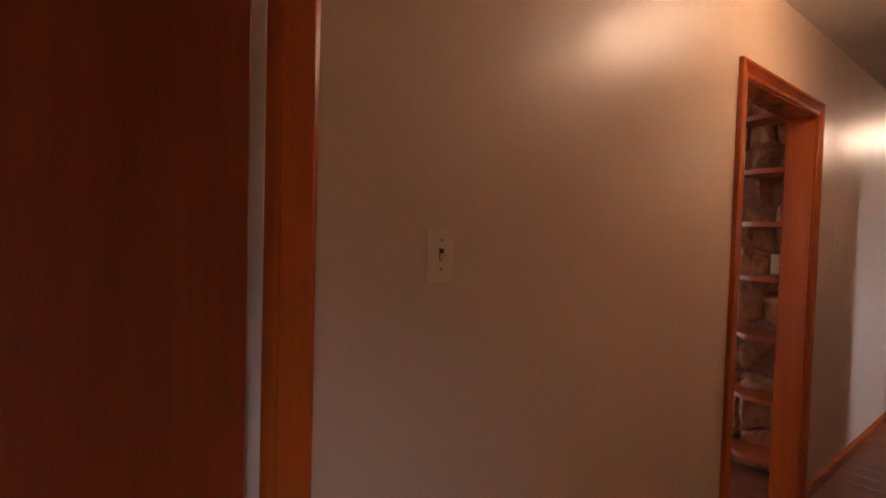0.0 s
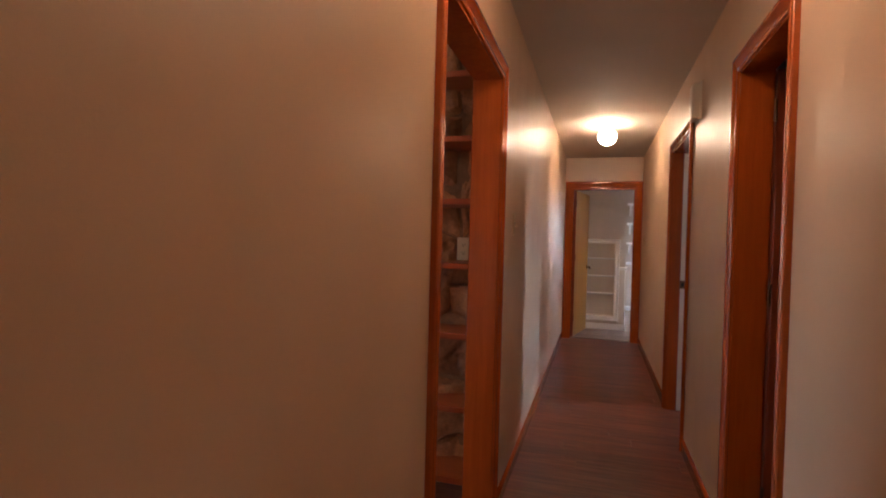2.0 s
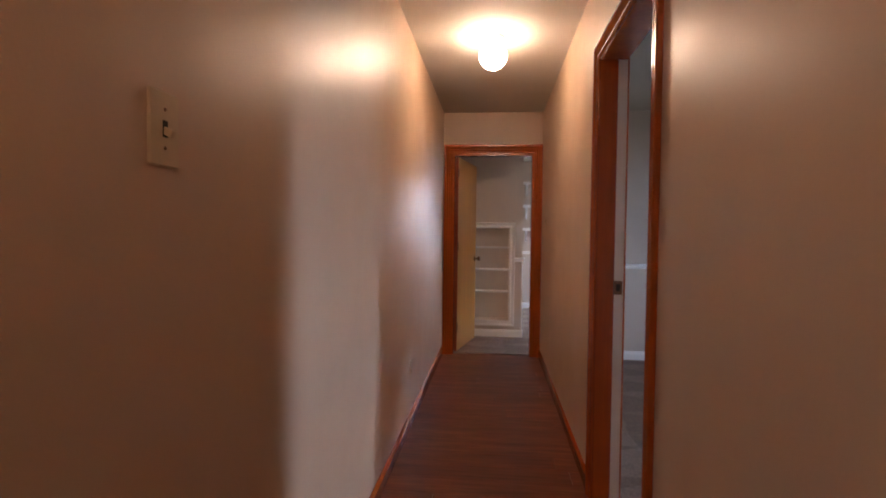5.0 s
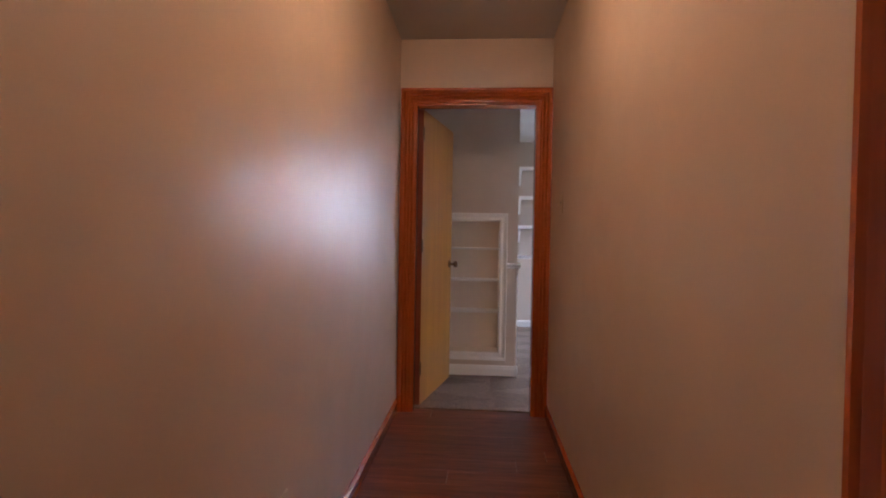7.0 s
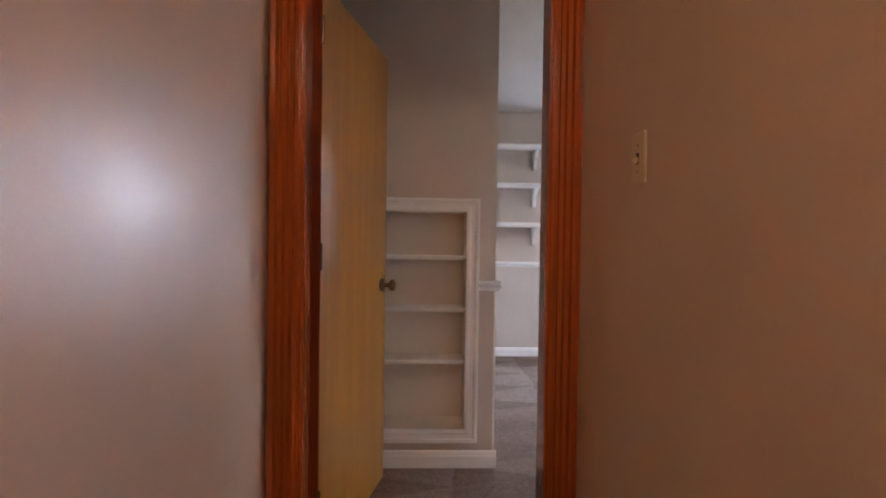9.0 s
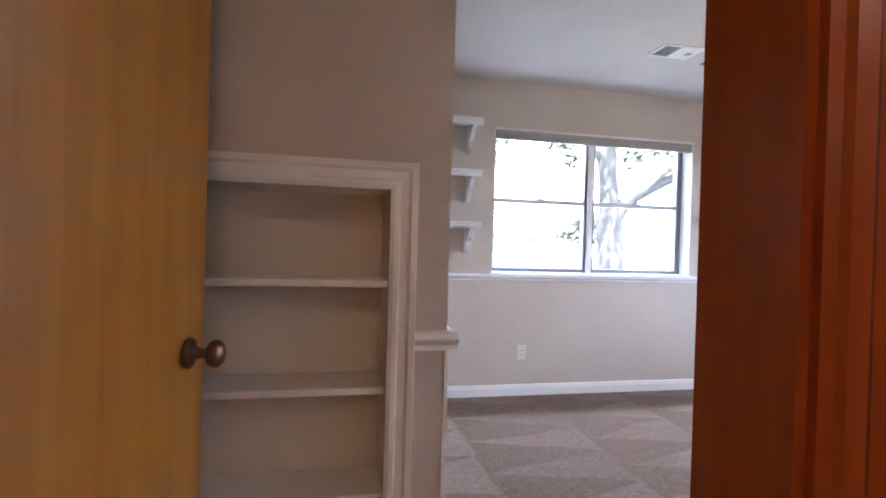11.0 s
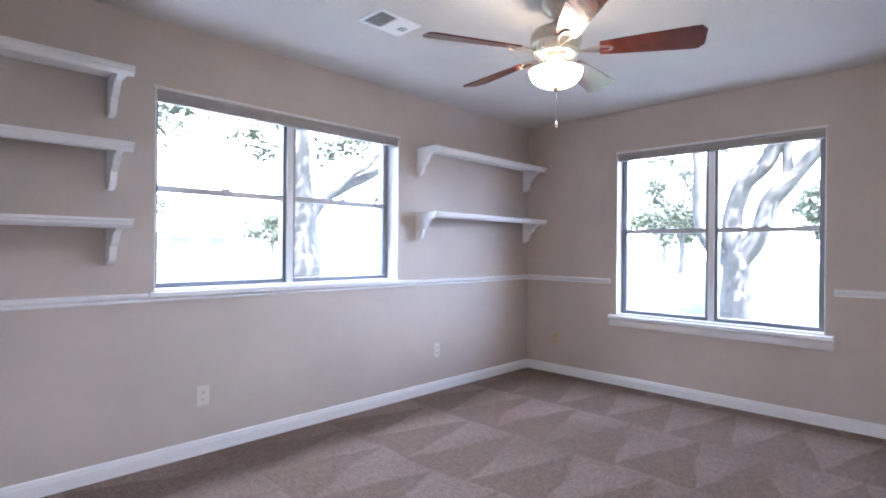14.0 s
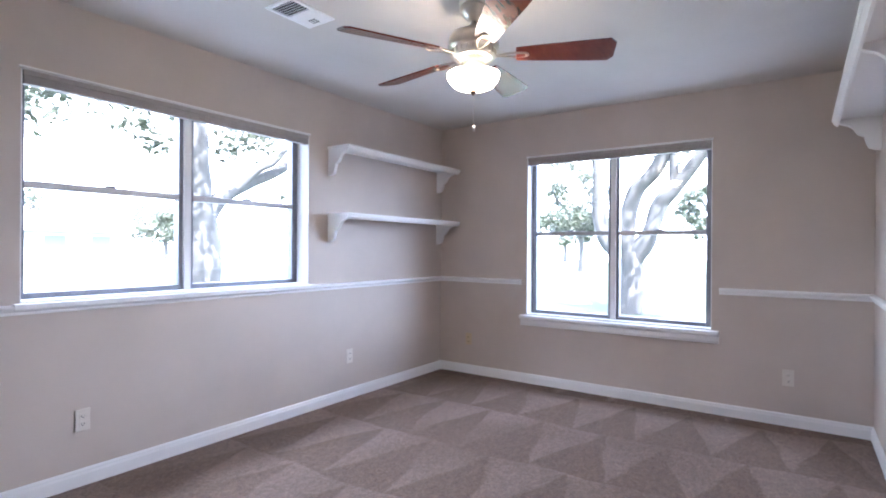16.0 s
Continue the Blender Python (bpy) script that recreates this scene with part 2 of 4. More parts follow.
def casing(put, a0, a1, z0, z1, profile, closed=False):
    """Mitred moulding round an opening. put(a, z, h) gives the world point; profile: (distance from the opening, height)."""
    loops = [[put(a0 - w, z0 - (w if closed else 0), h) for w, h in profile], [put(a0 - w, z1 + w, h) for w, h in profile],
             [put(a1 + w, z1 + w, h) for w, h in profile], [put(a1 + w, z0 - (w if closed else 0), h) for w, h in profile]]
    return ring_sweep(bmesh.new(), loops, closed)


def run(put, a0, a1, profile):
    """A moulding of constant section from a0 to a1. profile: (height off the wall, z)."""
    return ring_sweep(bmesh.new(), [[put(a0, h, z) for h, z in profile], [put(a1, h, z) for h, z in profile]])


def lathe(profile, at, segments=24, axis="z"):
    """A turned solid. profile: (radius, height)."""
    bm = bmesh.new()
    rings = []
    for r, h in profile:
        ring = []
        for k in range(segments):
            t = 2 * math.pi * k / segments
            p = (r * math.cos(t), r * math.sin(t), h)
            if axis == "x":
                p = (p[2], p[0], p[1])
            elif axis == "y":
                p = (p[0], p[2], p[1])
            ring.append(bm.verts.new(Vector(at) + Vector(p)))
        rings.append(ring)
    for a, b in zip(rings, rings[1:]):
        for i in range(segments):
            j = (i + 1) % segments
            bm.faces.new((a[i], a[j], b[j], b[i]))
    bm.faces.new(rings[0][::-1])
    bm.faces.new(rings[-1])
    bmesh.ops.recalc_face_normals(bm, faces=bm.faces)
    return bm


def prism(points, lo, hi, put):
    """A flat outline (p, q) pulled from lo to hi; put(p, q, s) gives the world point."""
    bm = bmesh.new()
    a = [bm.verts.new(put(p, q, lo)) for p, q in points]
    b = [bm.verts.new(put(p, q, hi)) for p, q in points]
    bm.faces.new(a[::-1])
    bm.faces.new(b)
    n = len(points)
    for i in range(n):
        j = (i + 1) % n
        bm.faces.new((a[i], a[j], b[j], b[i]))
    bmesh.ops.recalc_face_normals(bm, faces=bm.faces)
    return bm


def wall(name, axis, p0, p1, a0, a1, openings, material, label, z1=2.44, z0=-0.15):
    """A wall slab from p0 to p1 (its thickness) that runs from a0 to a1, pierced by openings (a, a, z, z)."""
    us = sorted({a0, a1, *(v for o in openings for v in o[:2])})
    vs = sorted({z0, z1, *(min(max(v, z0), z1) for o in openings for v in o[2:])})
    solid = {}
    for i in range(len(us) - 1):
        for j in range(len(vs) - 1):
            cu, cv = (us[i] + us[i + 1]) / 2, (vs[j] + vs[j + 1]) / 2
            solid[i, j] = not any(o[0] < cu < o[1] and o[2] < cv < o[3] for o in openings)
    bm = bmesh.new()
    made = {}

    def vert(i, j, k):
        if (i, j, k) not in made:
            p = (p0, p1)[k]
            made[i, j, k] = bm.verts.new((p, us[i], vs[j]) if axis == "y" else (us[i], p, vs[j]))
        return made[i, j, k]
    for (i, j), full in solid.items():
        if not full:
            continue
        for k in (0, 1):
            bm.faces.new([vert(i, j, k), vert(i + 1, j, k), vert(i + 1, j + 1, k), vert(i, j + 1, k)])
        for di, dj, a, b in ((-1, 0, (0, 0), (0, 1)), (1, 0, (1, 0), (1, 1)), (0, -1, (0, 0), (1, 0)), (0, 1, (0, 1), (1, 1))):
            if not solid.get((i + di, j + dj)):
                bm.faces.new([vert(i + a[0], j + a[1], 0), vert(i + b[0], j + b[1], 0), vert(i + b[0], j + b[1], 1), vert(i + a[0], j + a[1], 1)])
    bmesh.ops.recalc_face_normals(bm, faces=bm.faces)
    return structure(name, bm, material, label)


# ---- the large structure ----
HX = 0.985      # width of the hall
LO = (-5.842, -4.912)   # cased opening to the stone room
RO = (-5.402, -4.788)  # near door on the other side
RD = (-3.64, -2.803)   # side bedroom doorway
FD = (0.097, 0.90)    # doorway at the hall's end
DOOR_Z = 2.03
BACK = 0.10    # bedroom face of the end wall
BKY = 0.965    # face of the bookcase wall
BKX = 0.85     # its free corner
WY = 3.52      # window wall
EX = 5.25      # east wall
W1 = (1.772, 3.512, 0.962, 2.073)
W2 = (1.045, 2.567, 0.636, 2.071)
BK = (0.10, 0.699, 0.204, 1.30)

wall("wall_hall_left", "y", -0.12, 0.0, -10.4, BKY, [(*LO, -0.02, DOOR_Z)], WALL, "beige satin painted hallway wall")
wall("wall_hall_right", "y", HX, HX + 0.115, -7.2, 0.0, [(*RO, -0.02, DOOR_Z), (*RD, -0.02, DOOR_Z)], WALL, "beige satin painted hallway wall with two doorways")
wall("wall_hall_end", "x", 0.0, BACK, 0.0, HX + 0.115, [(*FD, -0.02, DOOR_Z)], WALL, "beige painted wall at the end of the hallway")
wall("wall_bookcase", "x", BKY, BKY + 0.12, -0.12, BKX, [(BK[0] - 0.017, BK[1] + 0.017, BK[2] - 0.017, BK[3] + 0.017)], WALL_BED, "beige painted wall with a recessed bookcase")
wall("wall_closet_side", "y", BKX - 0.12, BKX, BKY + 0.12, WY, [], WALL_BED, "plain beige painted wall")
wall("wall_window", "x", WY, WY + 0.2, BKX - 0.12, EX + 0.2, [W1], WALL_BED, "beige painted bedroom wall with a wide window")
wall("wall_east", "y", EX, EX + 0.2, 0.0, WY, [W2], WALL_BED, "beige painted bedroom wall with a tall window")
wall("wall_side_north", "x", 0.0, BACK, HX + 0.115, EX, [], WALL_BED, "beige painted wall between the two bedrooms")
wall("wall_side_south", "x", -4.55, -4.43, HX + 0.115, 4.55, [], WALL_BED, "plain beige painted wall")
wall("wall_side_east", "y", 4.4, 4.55, -4.43, 0.0, [(-2.8, -2.1, 0.7, 2.05)], WALL_BED, "plain beige painted wall with a window opening")
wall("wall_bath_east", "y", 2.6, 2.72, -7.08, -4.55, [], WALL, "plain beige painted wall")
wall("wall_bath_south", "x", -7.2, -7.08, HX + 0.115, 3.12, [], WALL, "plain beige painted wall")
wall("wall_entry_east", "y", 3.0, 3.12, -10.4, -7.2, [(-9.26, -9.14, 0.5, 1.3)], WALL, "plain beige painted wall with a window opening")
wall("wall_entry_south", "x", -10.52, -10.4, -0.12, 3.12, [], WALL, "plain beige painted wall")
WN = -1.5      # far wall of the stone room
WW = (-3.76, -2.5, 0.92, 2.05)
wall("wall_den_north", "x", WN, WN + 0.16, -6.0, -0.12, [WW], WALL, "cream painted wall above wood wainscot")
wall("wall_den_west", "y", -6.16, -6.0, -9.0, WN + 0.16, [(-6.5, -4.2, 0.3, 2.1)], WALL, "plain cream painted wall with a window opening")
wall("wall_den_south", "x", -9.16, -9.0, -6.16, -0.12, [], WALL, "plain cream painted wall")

structure("ceiling", boxes((-6.3, 5.6, -10.6, 3.9, 2.44, 2.6)), CEIL, "off-white textured ceiling")
floor = structure("floor_wood", boxes((-6.0, 0.0, -9.0, WN, -0.16, -0.014), (0.0, HX + 0.115, -10.4, 0.065, -0.16, -0.014), (HX + 0.115, 3.0, -10.4, -4.43, -0.16, -0.014)), plain("subfloor", (0.03, 0.018, 0.012), 0.9), "dark joints between reddish-brown wood-look planks")
structure("floor_carpet", boxes((-0.12, EX + 0.01, 0.065, WY + 0.01, -0.16, 0.008), (HX + 0.115, 4.4, -4.43, 0.0, -0.16, 0.008)), CARPET, "beige cut-pile carpet with vacuum marks")

# mouldings: fluted door casing, white trim
FLUTE = [(0.0, 0.0), (0.0, 0.010), (0.006, 0.014), (0.013, 0.014), (0.017, 0.009), (0.024, 0.016), (0.031, 0.010), (0.038, 0.018), (0.046, 0.012), (0.052, 0.021), (0.062, 0.021), (0.066, 0.016), (0.066, 0.0)]


def door_surround(name, axis, face, sign, opening, depth, label, jamb=TRIM, both=True, wide=1.0):
    """Casing on one or both faces and a jamb lining the opening."""
    a0, a1 = opening
    root = tagged(thing(name, (0, 0, 0), label, "door frame"), kind="structure")
    if axis == "y":
        put = lambda a, z, h: (face + sign * h, a, z)
        put2 = lambda a, z, h: (face - sign * (depth + h), a, z)
    else:
        put = lambda a, z, h: (a, face + sign * h, z)
        put2 = lambda a, z, h: (a, face - sign * (depth + h), z)
    part("casing", casing(put, a0 + 0.008, a1 - 0.008, 0.0, DOOR_Z - 0.008, [(w * wide, h) for w, h in FLUTE]), TRIM, root)
    if both:
        part("casing", casing(put2, a0 + 0.008, a1 - 0.008, 0.0, DOOR_Z - 0.008, [(w * wide, h) for w, h in FLUTE]), TRIM, root)
    d0, d1 = sorted((face + sign * 0.002, face - sign * (depth + 0.002)))
    for s in ((a0 - 0.002, a0 + 0.018, 0.0, DOOR_Z), (a1 - 0.018, a1 + 0.002, 0.0, DOOR_Z), (a0 + 0.018, a1 - 0.018, DOOR_Z - 0.018, DOOR_Z + 0.002)):
        bm = boxes((d0, d1, *s) if axis == "y" else (s[0], s[1], d0, d1, s[2], s[3]))
        part("jamb", bm, jamb, root)
    return root


door_surround("opening_frame", "y", 0.0, 1, LO, 0.12, "orange varnished wood casing round an open doorway")
near_frame = door_surround("near_door_frame", "y", HX, -1, RO, 0.115, "orange varnished wood door casing")
side_frame = door_surround("side_door_frame", "y", HX, -1, RD, 0.115, "orange varnished wood door casing with a brass strike")
end_frame = door_surround("end_door_frame", "x", 0.0, -1, FD, BACK, "orange varnished fluted wood door casing", both=False, wide=1.5)

BASE = [(0.0, 0.0), (0.013, 0.0), (0.013, 0.062), (0.009, 0.074), (0.004, 0.082), (0.0, 0.084)]
WBASE = [(0.0, 0.0), (0.014, 0.0), (0.014, 0.066), (0.010, 0.078), (0.010, 0.084), (0.005, 0.093), (0.0, 0.095)]
RAIL = [(0.0, 0.905), (0.010, 0.905), (0.012, 0.913), (0.009, 0.918), (0.016, 0.924), (0.024, 0.928), (0.030, 0.937), (0.028, 0.946), (0.018, 0.952), (0.0, 0.954)]


def skirting(name, axis, face, sign, a0, a1, profile, material, label):
    put = (lambda a, h, z: (face + sign * h, a, z)) if axis == "y" else (lambda a, h, z: (a, face + sign * h, z))
    return structure(name, run(put, a0, a1, profile), material, label)


for a0, a1 in ((-7.66, LO[0] - 0.06), (LO[1] + 0.06, 0.0)):
    skirting("baseboard_hall_left", "y", 0.0, 1, a0, a1, BASE, TRIM_Y, "varnished wood baseboard")
for a0, a1 in ((-7.2, RO[0] - 0.06), (RO[1] + 0.06, RD[0] - 0.06), (RD[1] + 0.06, 0.0)):
    skirting("baseboard_hall_right", "y", HX, -1, a0, a1, BASE, TRIM_Y, "varnished wood baseboard")
skirting("baseboard_window_wall", "x", WY, -1, BKX, EX, WBASE, WHITE, "white painted baseboard")
skirting("baseboard_east", "y", EX, -1, BACK, WY, WBASE, WHITE, "white painted baseboard")
skirting("baseboard_south", "x", BACK, 1, FD[1] + 0.07, EX, WBASE, WHITE, "white painted baseboard")
skirting("baseboard_bookcase", "x", BKY, -1, 0.0, BKX + 0.014, WBASE, WHITE, "white painted baseboard")
skirting("baseboard_closet", "y", BKX, 1, BKY, WY, WBASE, WHITE, "white painted baseboard")
skirting("chair_rail_window_wall", "x", WY, -1, BKX, EX, RAIL, WHITE, "white painted chair rail")
skirting("chair_rail_east_a", "y", EX, -1, W2[1] + 0.05, WY, RAIL, WHITE, "white painted chair rail")
skirting("chair_rail_east_b", "y", EX, -1, BACK, W2[0] - 0.05, RAIL, WHITE, "white painted chair rail")
skirting("chair_rail_south", "x", BACK, 1, FD[1] + 0.07, EX, RAIL, WHITE, "white painted chair rail")
skirting("chair_rail_bookcase", "x", BKY, -1, BK[1] + 0.066, BKX + 0.026, RAIL, WHITE, "white painted chair rail")
skirting("chair_rail_closet", "y", BKX, 1, BKY, WY, RAIL, WHITE, "white painted chair rail")
skirting("baseboard_side", "x", 0.0, -1, HX + 0.115, 4.4, WBASE, WHITE, "white painted baseboard")
skirting("chair_rail_side", "x", 0.0, -1, HX + 0.115, 4.4, RAIL, WHITE, "white painted chair rail")

# ---- windows ----
def window(name, axis, face, opening, units, label, reveal=0.1, frame_mat=None, casing_mat=WHITE, sign=1):
    """Double-hung units in a deep reveal. sign: way out of the room."""
    a0, a1, z0, z1 = opening
    root = tagged(thing(name, (0, 0, 0), label, "window"), kind="structure")

    def bx(u0, u1, d0, d1, v0, v1, bevel=0.002):
        d0, d1 = sorted((face + sign * d0, face + sign * d1))
        return boxes((u0, u1, d0, d1, v0, v1) if axis == "x" else (d0, d1, u0, u1, v0, v1), bevel=bevel)
    # painted lining of the reveal
    t = 0.007
    for s in ((a0 - 0.002, a0 + t, z0, z1), (a1 - t, a1 + 0.002, z0, z1), (a0 + t, a1 - t, z1 - t, z1 + 0.002), (a0 + t, a1 - t, z0 - 0.002, z0 + t)):
        part("lining", bx(s[0], s[1], 0.002, reveal + 0.07, s[2], s[3]), casing_mat, root)
    fm = frame_mat or BRONZE
    w = (a1 - a0 - 2 * t) / units
    for k in range(units):
        b0, b1 = a0 + t + k * w, a0 + t + (k + 1) * w
        f, g = 0.030, 0.046
        zm = (z0 + z1) / 2 + 0.02
        unit = part("sash_frame", bx(b0, b0 + g, reveal, reveal + 0.06, z0 + t, z1 - t), fm, root, "dark metal frame")
        for s in ((b1 - g, b1, z0 + t, z1 - t), (b0 + g, b1 - g, z1 - t - f, z1 - t), (b0 + g, b1 - g, z0 + t, z0 + t + f)):
            part("sash_frame", bx(s[0], s[1], reveal, reveal + 0.06, s[2], s[3]), fm, root, "dark metal frame")
        part("meeting_rail", bx(b0 + g, b1 - g, reveal - 0.006, reveal + 0.05, zm - 0.018, zm + 0.018), plain("pale_metal", (0.5, 0.5, 0.5), 0.4, 0.3), root, "pale metal meeting rail")
        latch = (b0 + b1) / 2
        part("sash_lock", bx(latch - 0.025, latch + 0.025, reveal - 0.012, reveal + 0.01, zm + 0.018, zm + 0.03), BRONZE, root, "small dark sash lock")
        for v0, v1 in ((z0 + t + f, zm - 0.018), (zm + 0.018, z1 - t - f)):
            pane = part("pane", bx(b0 + g, b1 - g, reveal + 0.024, reveal + 0.028, v0, v1, 0), GLASS, root, "clear glass pane")
            pane.visible_shadow = False
        if k:
            part("mullion", bx(b0 - 0.022, b0 + 0.022, reveal - 0.02, reveal + 0.02, z0 + t, z1 - t), casing_mat, root)
    return root, bx


win1, bx1 = window("window_1", "x", WY, W1, 2, "wide double window with dark metal sashes and white lining", reveal=0.125)
win2, bx2 = window("window_2", "y", EX, W2, 2, "tall double window with dark metal sashes and white sill")
SLAT = plain("blind_vinyl", (0.40, 0.365, 0.34), 0.5)
for root, bx, (a0, a1, z0, z1) in ((win1, bx1, W1), (win2, bx2, W2)):
    part("head_trim", bx(a0 - 0.008, a1 + 0.008, -0.010, 0.02, z1 - 0.002, z1 + 0.009), WHITE, root)
    blind = thing("raised_blind", (0, 0, 0), "raised beige mini blind bunched under the window head", "blind")
    part("head_rail", bx(a0 + 0.009, a1 - 0.009, -0.006, 0.045, z1 - 0.034, z1 - 0.0075), SLAT, blind)
    for k in range(7):
        part("slat", bx(a0 + 0.012, a1 - 0.012, -0.003, 0.042, z1 - 0.040 - k * 0.0055, z1 - 0.0355 - k * 0.0055, 0), SLAT, blind)
part("window_sill", bx1(W1[0] - 0.03, W1[1] + 0.03, -0.032, 0.1, W1[2] - 0.034, W1[2] - 0.003, 0.004), WHITE, win1)
SILL = [(0.0, 0.0), (0.018, 0.0), (0.022, 0.02), (0.022, 0.055), (0.034, 0.062), (0.052, 0.068), (0.052, 0.092), (0.0, 0.096)]
part("window_sill", run(lambda a, h, z: (EX - h, a, W2[2] - 0.1 + z), W2[0] - 0.05, W2[1] + 0.05, SILL), WHITE, win2)

# ---- hall: doors, switches, lamps ----
def knob(name, at, axis_dir, parent, mat=BRASS):
    d = Vector(axis_dir)
    bm = lathe([(0.0, 0.0), (0.031, 0.0), (0.031, 0.006), (0.024, 0.011), (0.012, 0.014), (0.010, 0.032), (0.014, 0.038), (0.024, 0.043), (0.0275, 0.052), (0.026, 0.061), (0.018, 0.068), (0.0, 0.070)], (0, 0, 0), 20)
    bmesh.ops.transform(bm, matrix=Matrix.Translation(at) @ d.to_track_quat("Z", "Y").to_matrix().to_4x4(), verts=bm.verts)
    bmesh.ops.remove_doubles(bm, verts=bm.verts, dist=1e-5)
    return part(name, bm, mat, parent, "aged brass knob", True)


def slab_door(name, hinge, direction, width, material, label, thick=0.035, height=2.0, knobs=True, hinge_out=None):
    """A flush door leaf that swings from hinge along direction."""
    root = thing(name, (hinge[0], hinge[1], 0.012), label, "door")
    d = Vector((*direction, 0)).normalized()
    n = Vector((-d.y, d.x, 0))
    m = Matrix(((d.x, n.x, 0, hinge[0]), (d.y, n.y, 0, hinge[1]), (0, 0, 1, 0), (0, 0, 0, 1)))
    bm = boxes((0.004, width, -thick, 0.0, 0.012, 0.012 + height), bevel=0.002)
    bmesh.ops.transform(bm, matrix=m, verts=bm.verts)
    part("leaf", bm, material, root)
    bm = boxes((0.0005, 0.0045, -thick + 0.001, -0.001, 0.014, 0.010 + height))
    bmesh.ops.transform(bm, matrix=m, verts=bm.verts)
    part("edge_strip", bm, DARKDOOR, root, "dark stained hinge edge")
    if knobs:
        for side, off in ((-1, -thick), (1, 0.0)):
            p = m @ Vector((width - 0.065, off, 0.943))
            knob("knob", p, n * side, root)
        bm = boxes((width - 0.001, width + 0.0012, -thick + 0.006, -0.006, 0.915, 0.975))
        bmesh.ops.transform(bm, matrix=m, verts=bm.verts)
        part("latch_plate", bm, BRASS, root, "brass latch plate")
    for z in (0.22, 1.05, 1.80):
        bm = lathe([(0.0, 0.0), (0.0065, 0.0), (0.0065, 0.09), (0.0, 0.09)], (0, 0, 0), 10)
        bmesh.ops.transform(bm, matrix=m @ Matrix.Translation((-0.004, 0.004 if hinge_out else -thick - 0.004, z)), verts=bm.verts)
        part("hinge", bm, BRASS, root, "brass butt hinge")
    return root


slab_door("bedroom_door", (0.112, BACK + 0.004), (0.160, 0.768), 0.775, BIRCH, "open flush birch door with a brass knob")
slab_door("dark_door", (HX + 0.125, RO[1] - 0.012), (1.0, -0.03), 0.64, DARKDOOR, "open dark-stained flush wood door", knobs=True)
entry_door = slab_door("entry_door", (0.062, -8.568), (-0.012, 1.0), 0.765, DARKDOOR, "dark-stained flush wood door standing open against the wall", knobs=False)
structure("trim_entry_stop", boxes((0.0, 0.048, -7.801, -7.7645, 0.0, DOOR_Z), bevel=0.003), WALL_BED, "pale painted door stop beside the wood casing")
structure("trim_entry", casing(lambda a, z, h: (h * 1.0, a, z), -8.84, -7.763, 0.0, DOOR_Z + 0.02, [(0.0, 0.0), (0.0, 0.016), (0.034, 0.016), (0.036, 0.022), (0.09, 0.022), (0.1, 0.018), (0.1, 0.0)]), TRIM, "orange varnished wood casing")

# painted half of the side jamb with its strike
part("jamb_edge", boxes((HX + 0.076, HX + 0.1165, RD[1] - 0.021, RD[1] - 0.017, 0.0, DOOR_Z - 0.02)), WHITE, side_frame, "white painted inner jamb")
part("strike_plate", boxes((HX + 0.072, HX + 0.112, RD[1] - 0.0235, RD[1] - 0.0208, 0.957, 1.019), bevel=0.0006), BRASS, side_frame, "aged brass strike plate")
part("strike_hole", boxes((HX + 0.084, HX + 0.102, RD[1] - 0.0242, RD[1] - 0.0232, 0.972, 1.004)), DARK, side_frame, "dark latch hole")


def wall_frame(at, out, along):
    """The matrix of a fixture on a wall: x along the wall, y up, z out of it."""
    o, a = Vector(out), Vector(along)
    u = Vector((0, 0, 1))
    return Matrix(((a.x, u.x, o.x, at[0]), (a.y, u.y, o.y, at[1]), (a.z, u.z, o.z, at[2]), (0, 0, 0, 1)))


def plate_part(name, m, sizes, mat, parent, label="", bevel=0.0015):
    bm = boxes(*sizes, bevel=bevel)
    bmesh.ops.transform(bm, matrix=m, verts=bm.verts)
    return part(name, bm, mat, parent, label)


def light_switch(at, out, along, mat, label):
    root = thing("light_switch", at, label, "switch")
    m = wall_frame(at, out, along)
    plate_part("plate", m, [(-0.037, 0.037, -0.059, 0.059, 0.0, 0.006)], mat, root, bevel=0.003)
    plate_part("toggle_slot", m, [(-0.006, 0.006, -0.013, 0.013, 0.0058, 0.0072)], DARK, root, "dark slot", 0.0003)
    bm = boxes((-0.0045, 0.0045, -0.006, 0.006, 0.004, 0.022), bevel=0.0015)
    bmesh.ops.transform(bm, matrix=m @ Matrix.Rotation(radians(24), 4, "X"), verts=bm.verts)
    part("toggle", bm, mat, root)
    for z in (-0.03, 0.03):
        bm = lathe([(0.0, 0.0), (0.0034, 0.0), (0.0028, 0.0016), (0.0, 0.002)], (0, 0, 0), 10)
        bmesh.ops.transform(bm, matrix=m @ Matrix.Translation((0, z, 0.0055)), verts=bm.verts)
        part("screw", bm, BRASS, root, "small screw head")
    return root


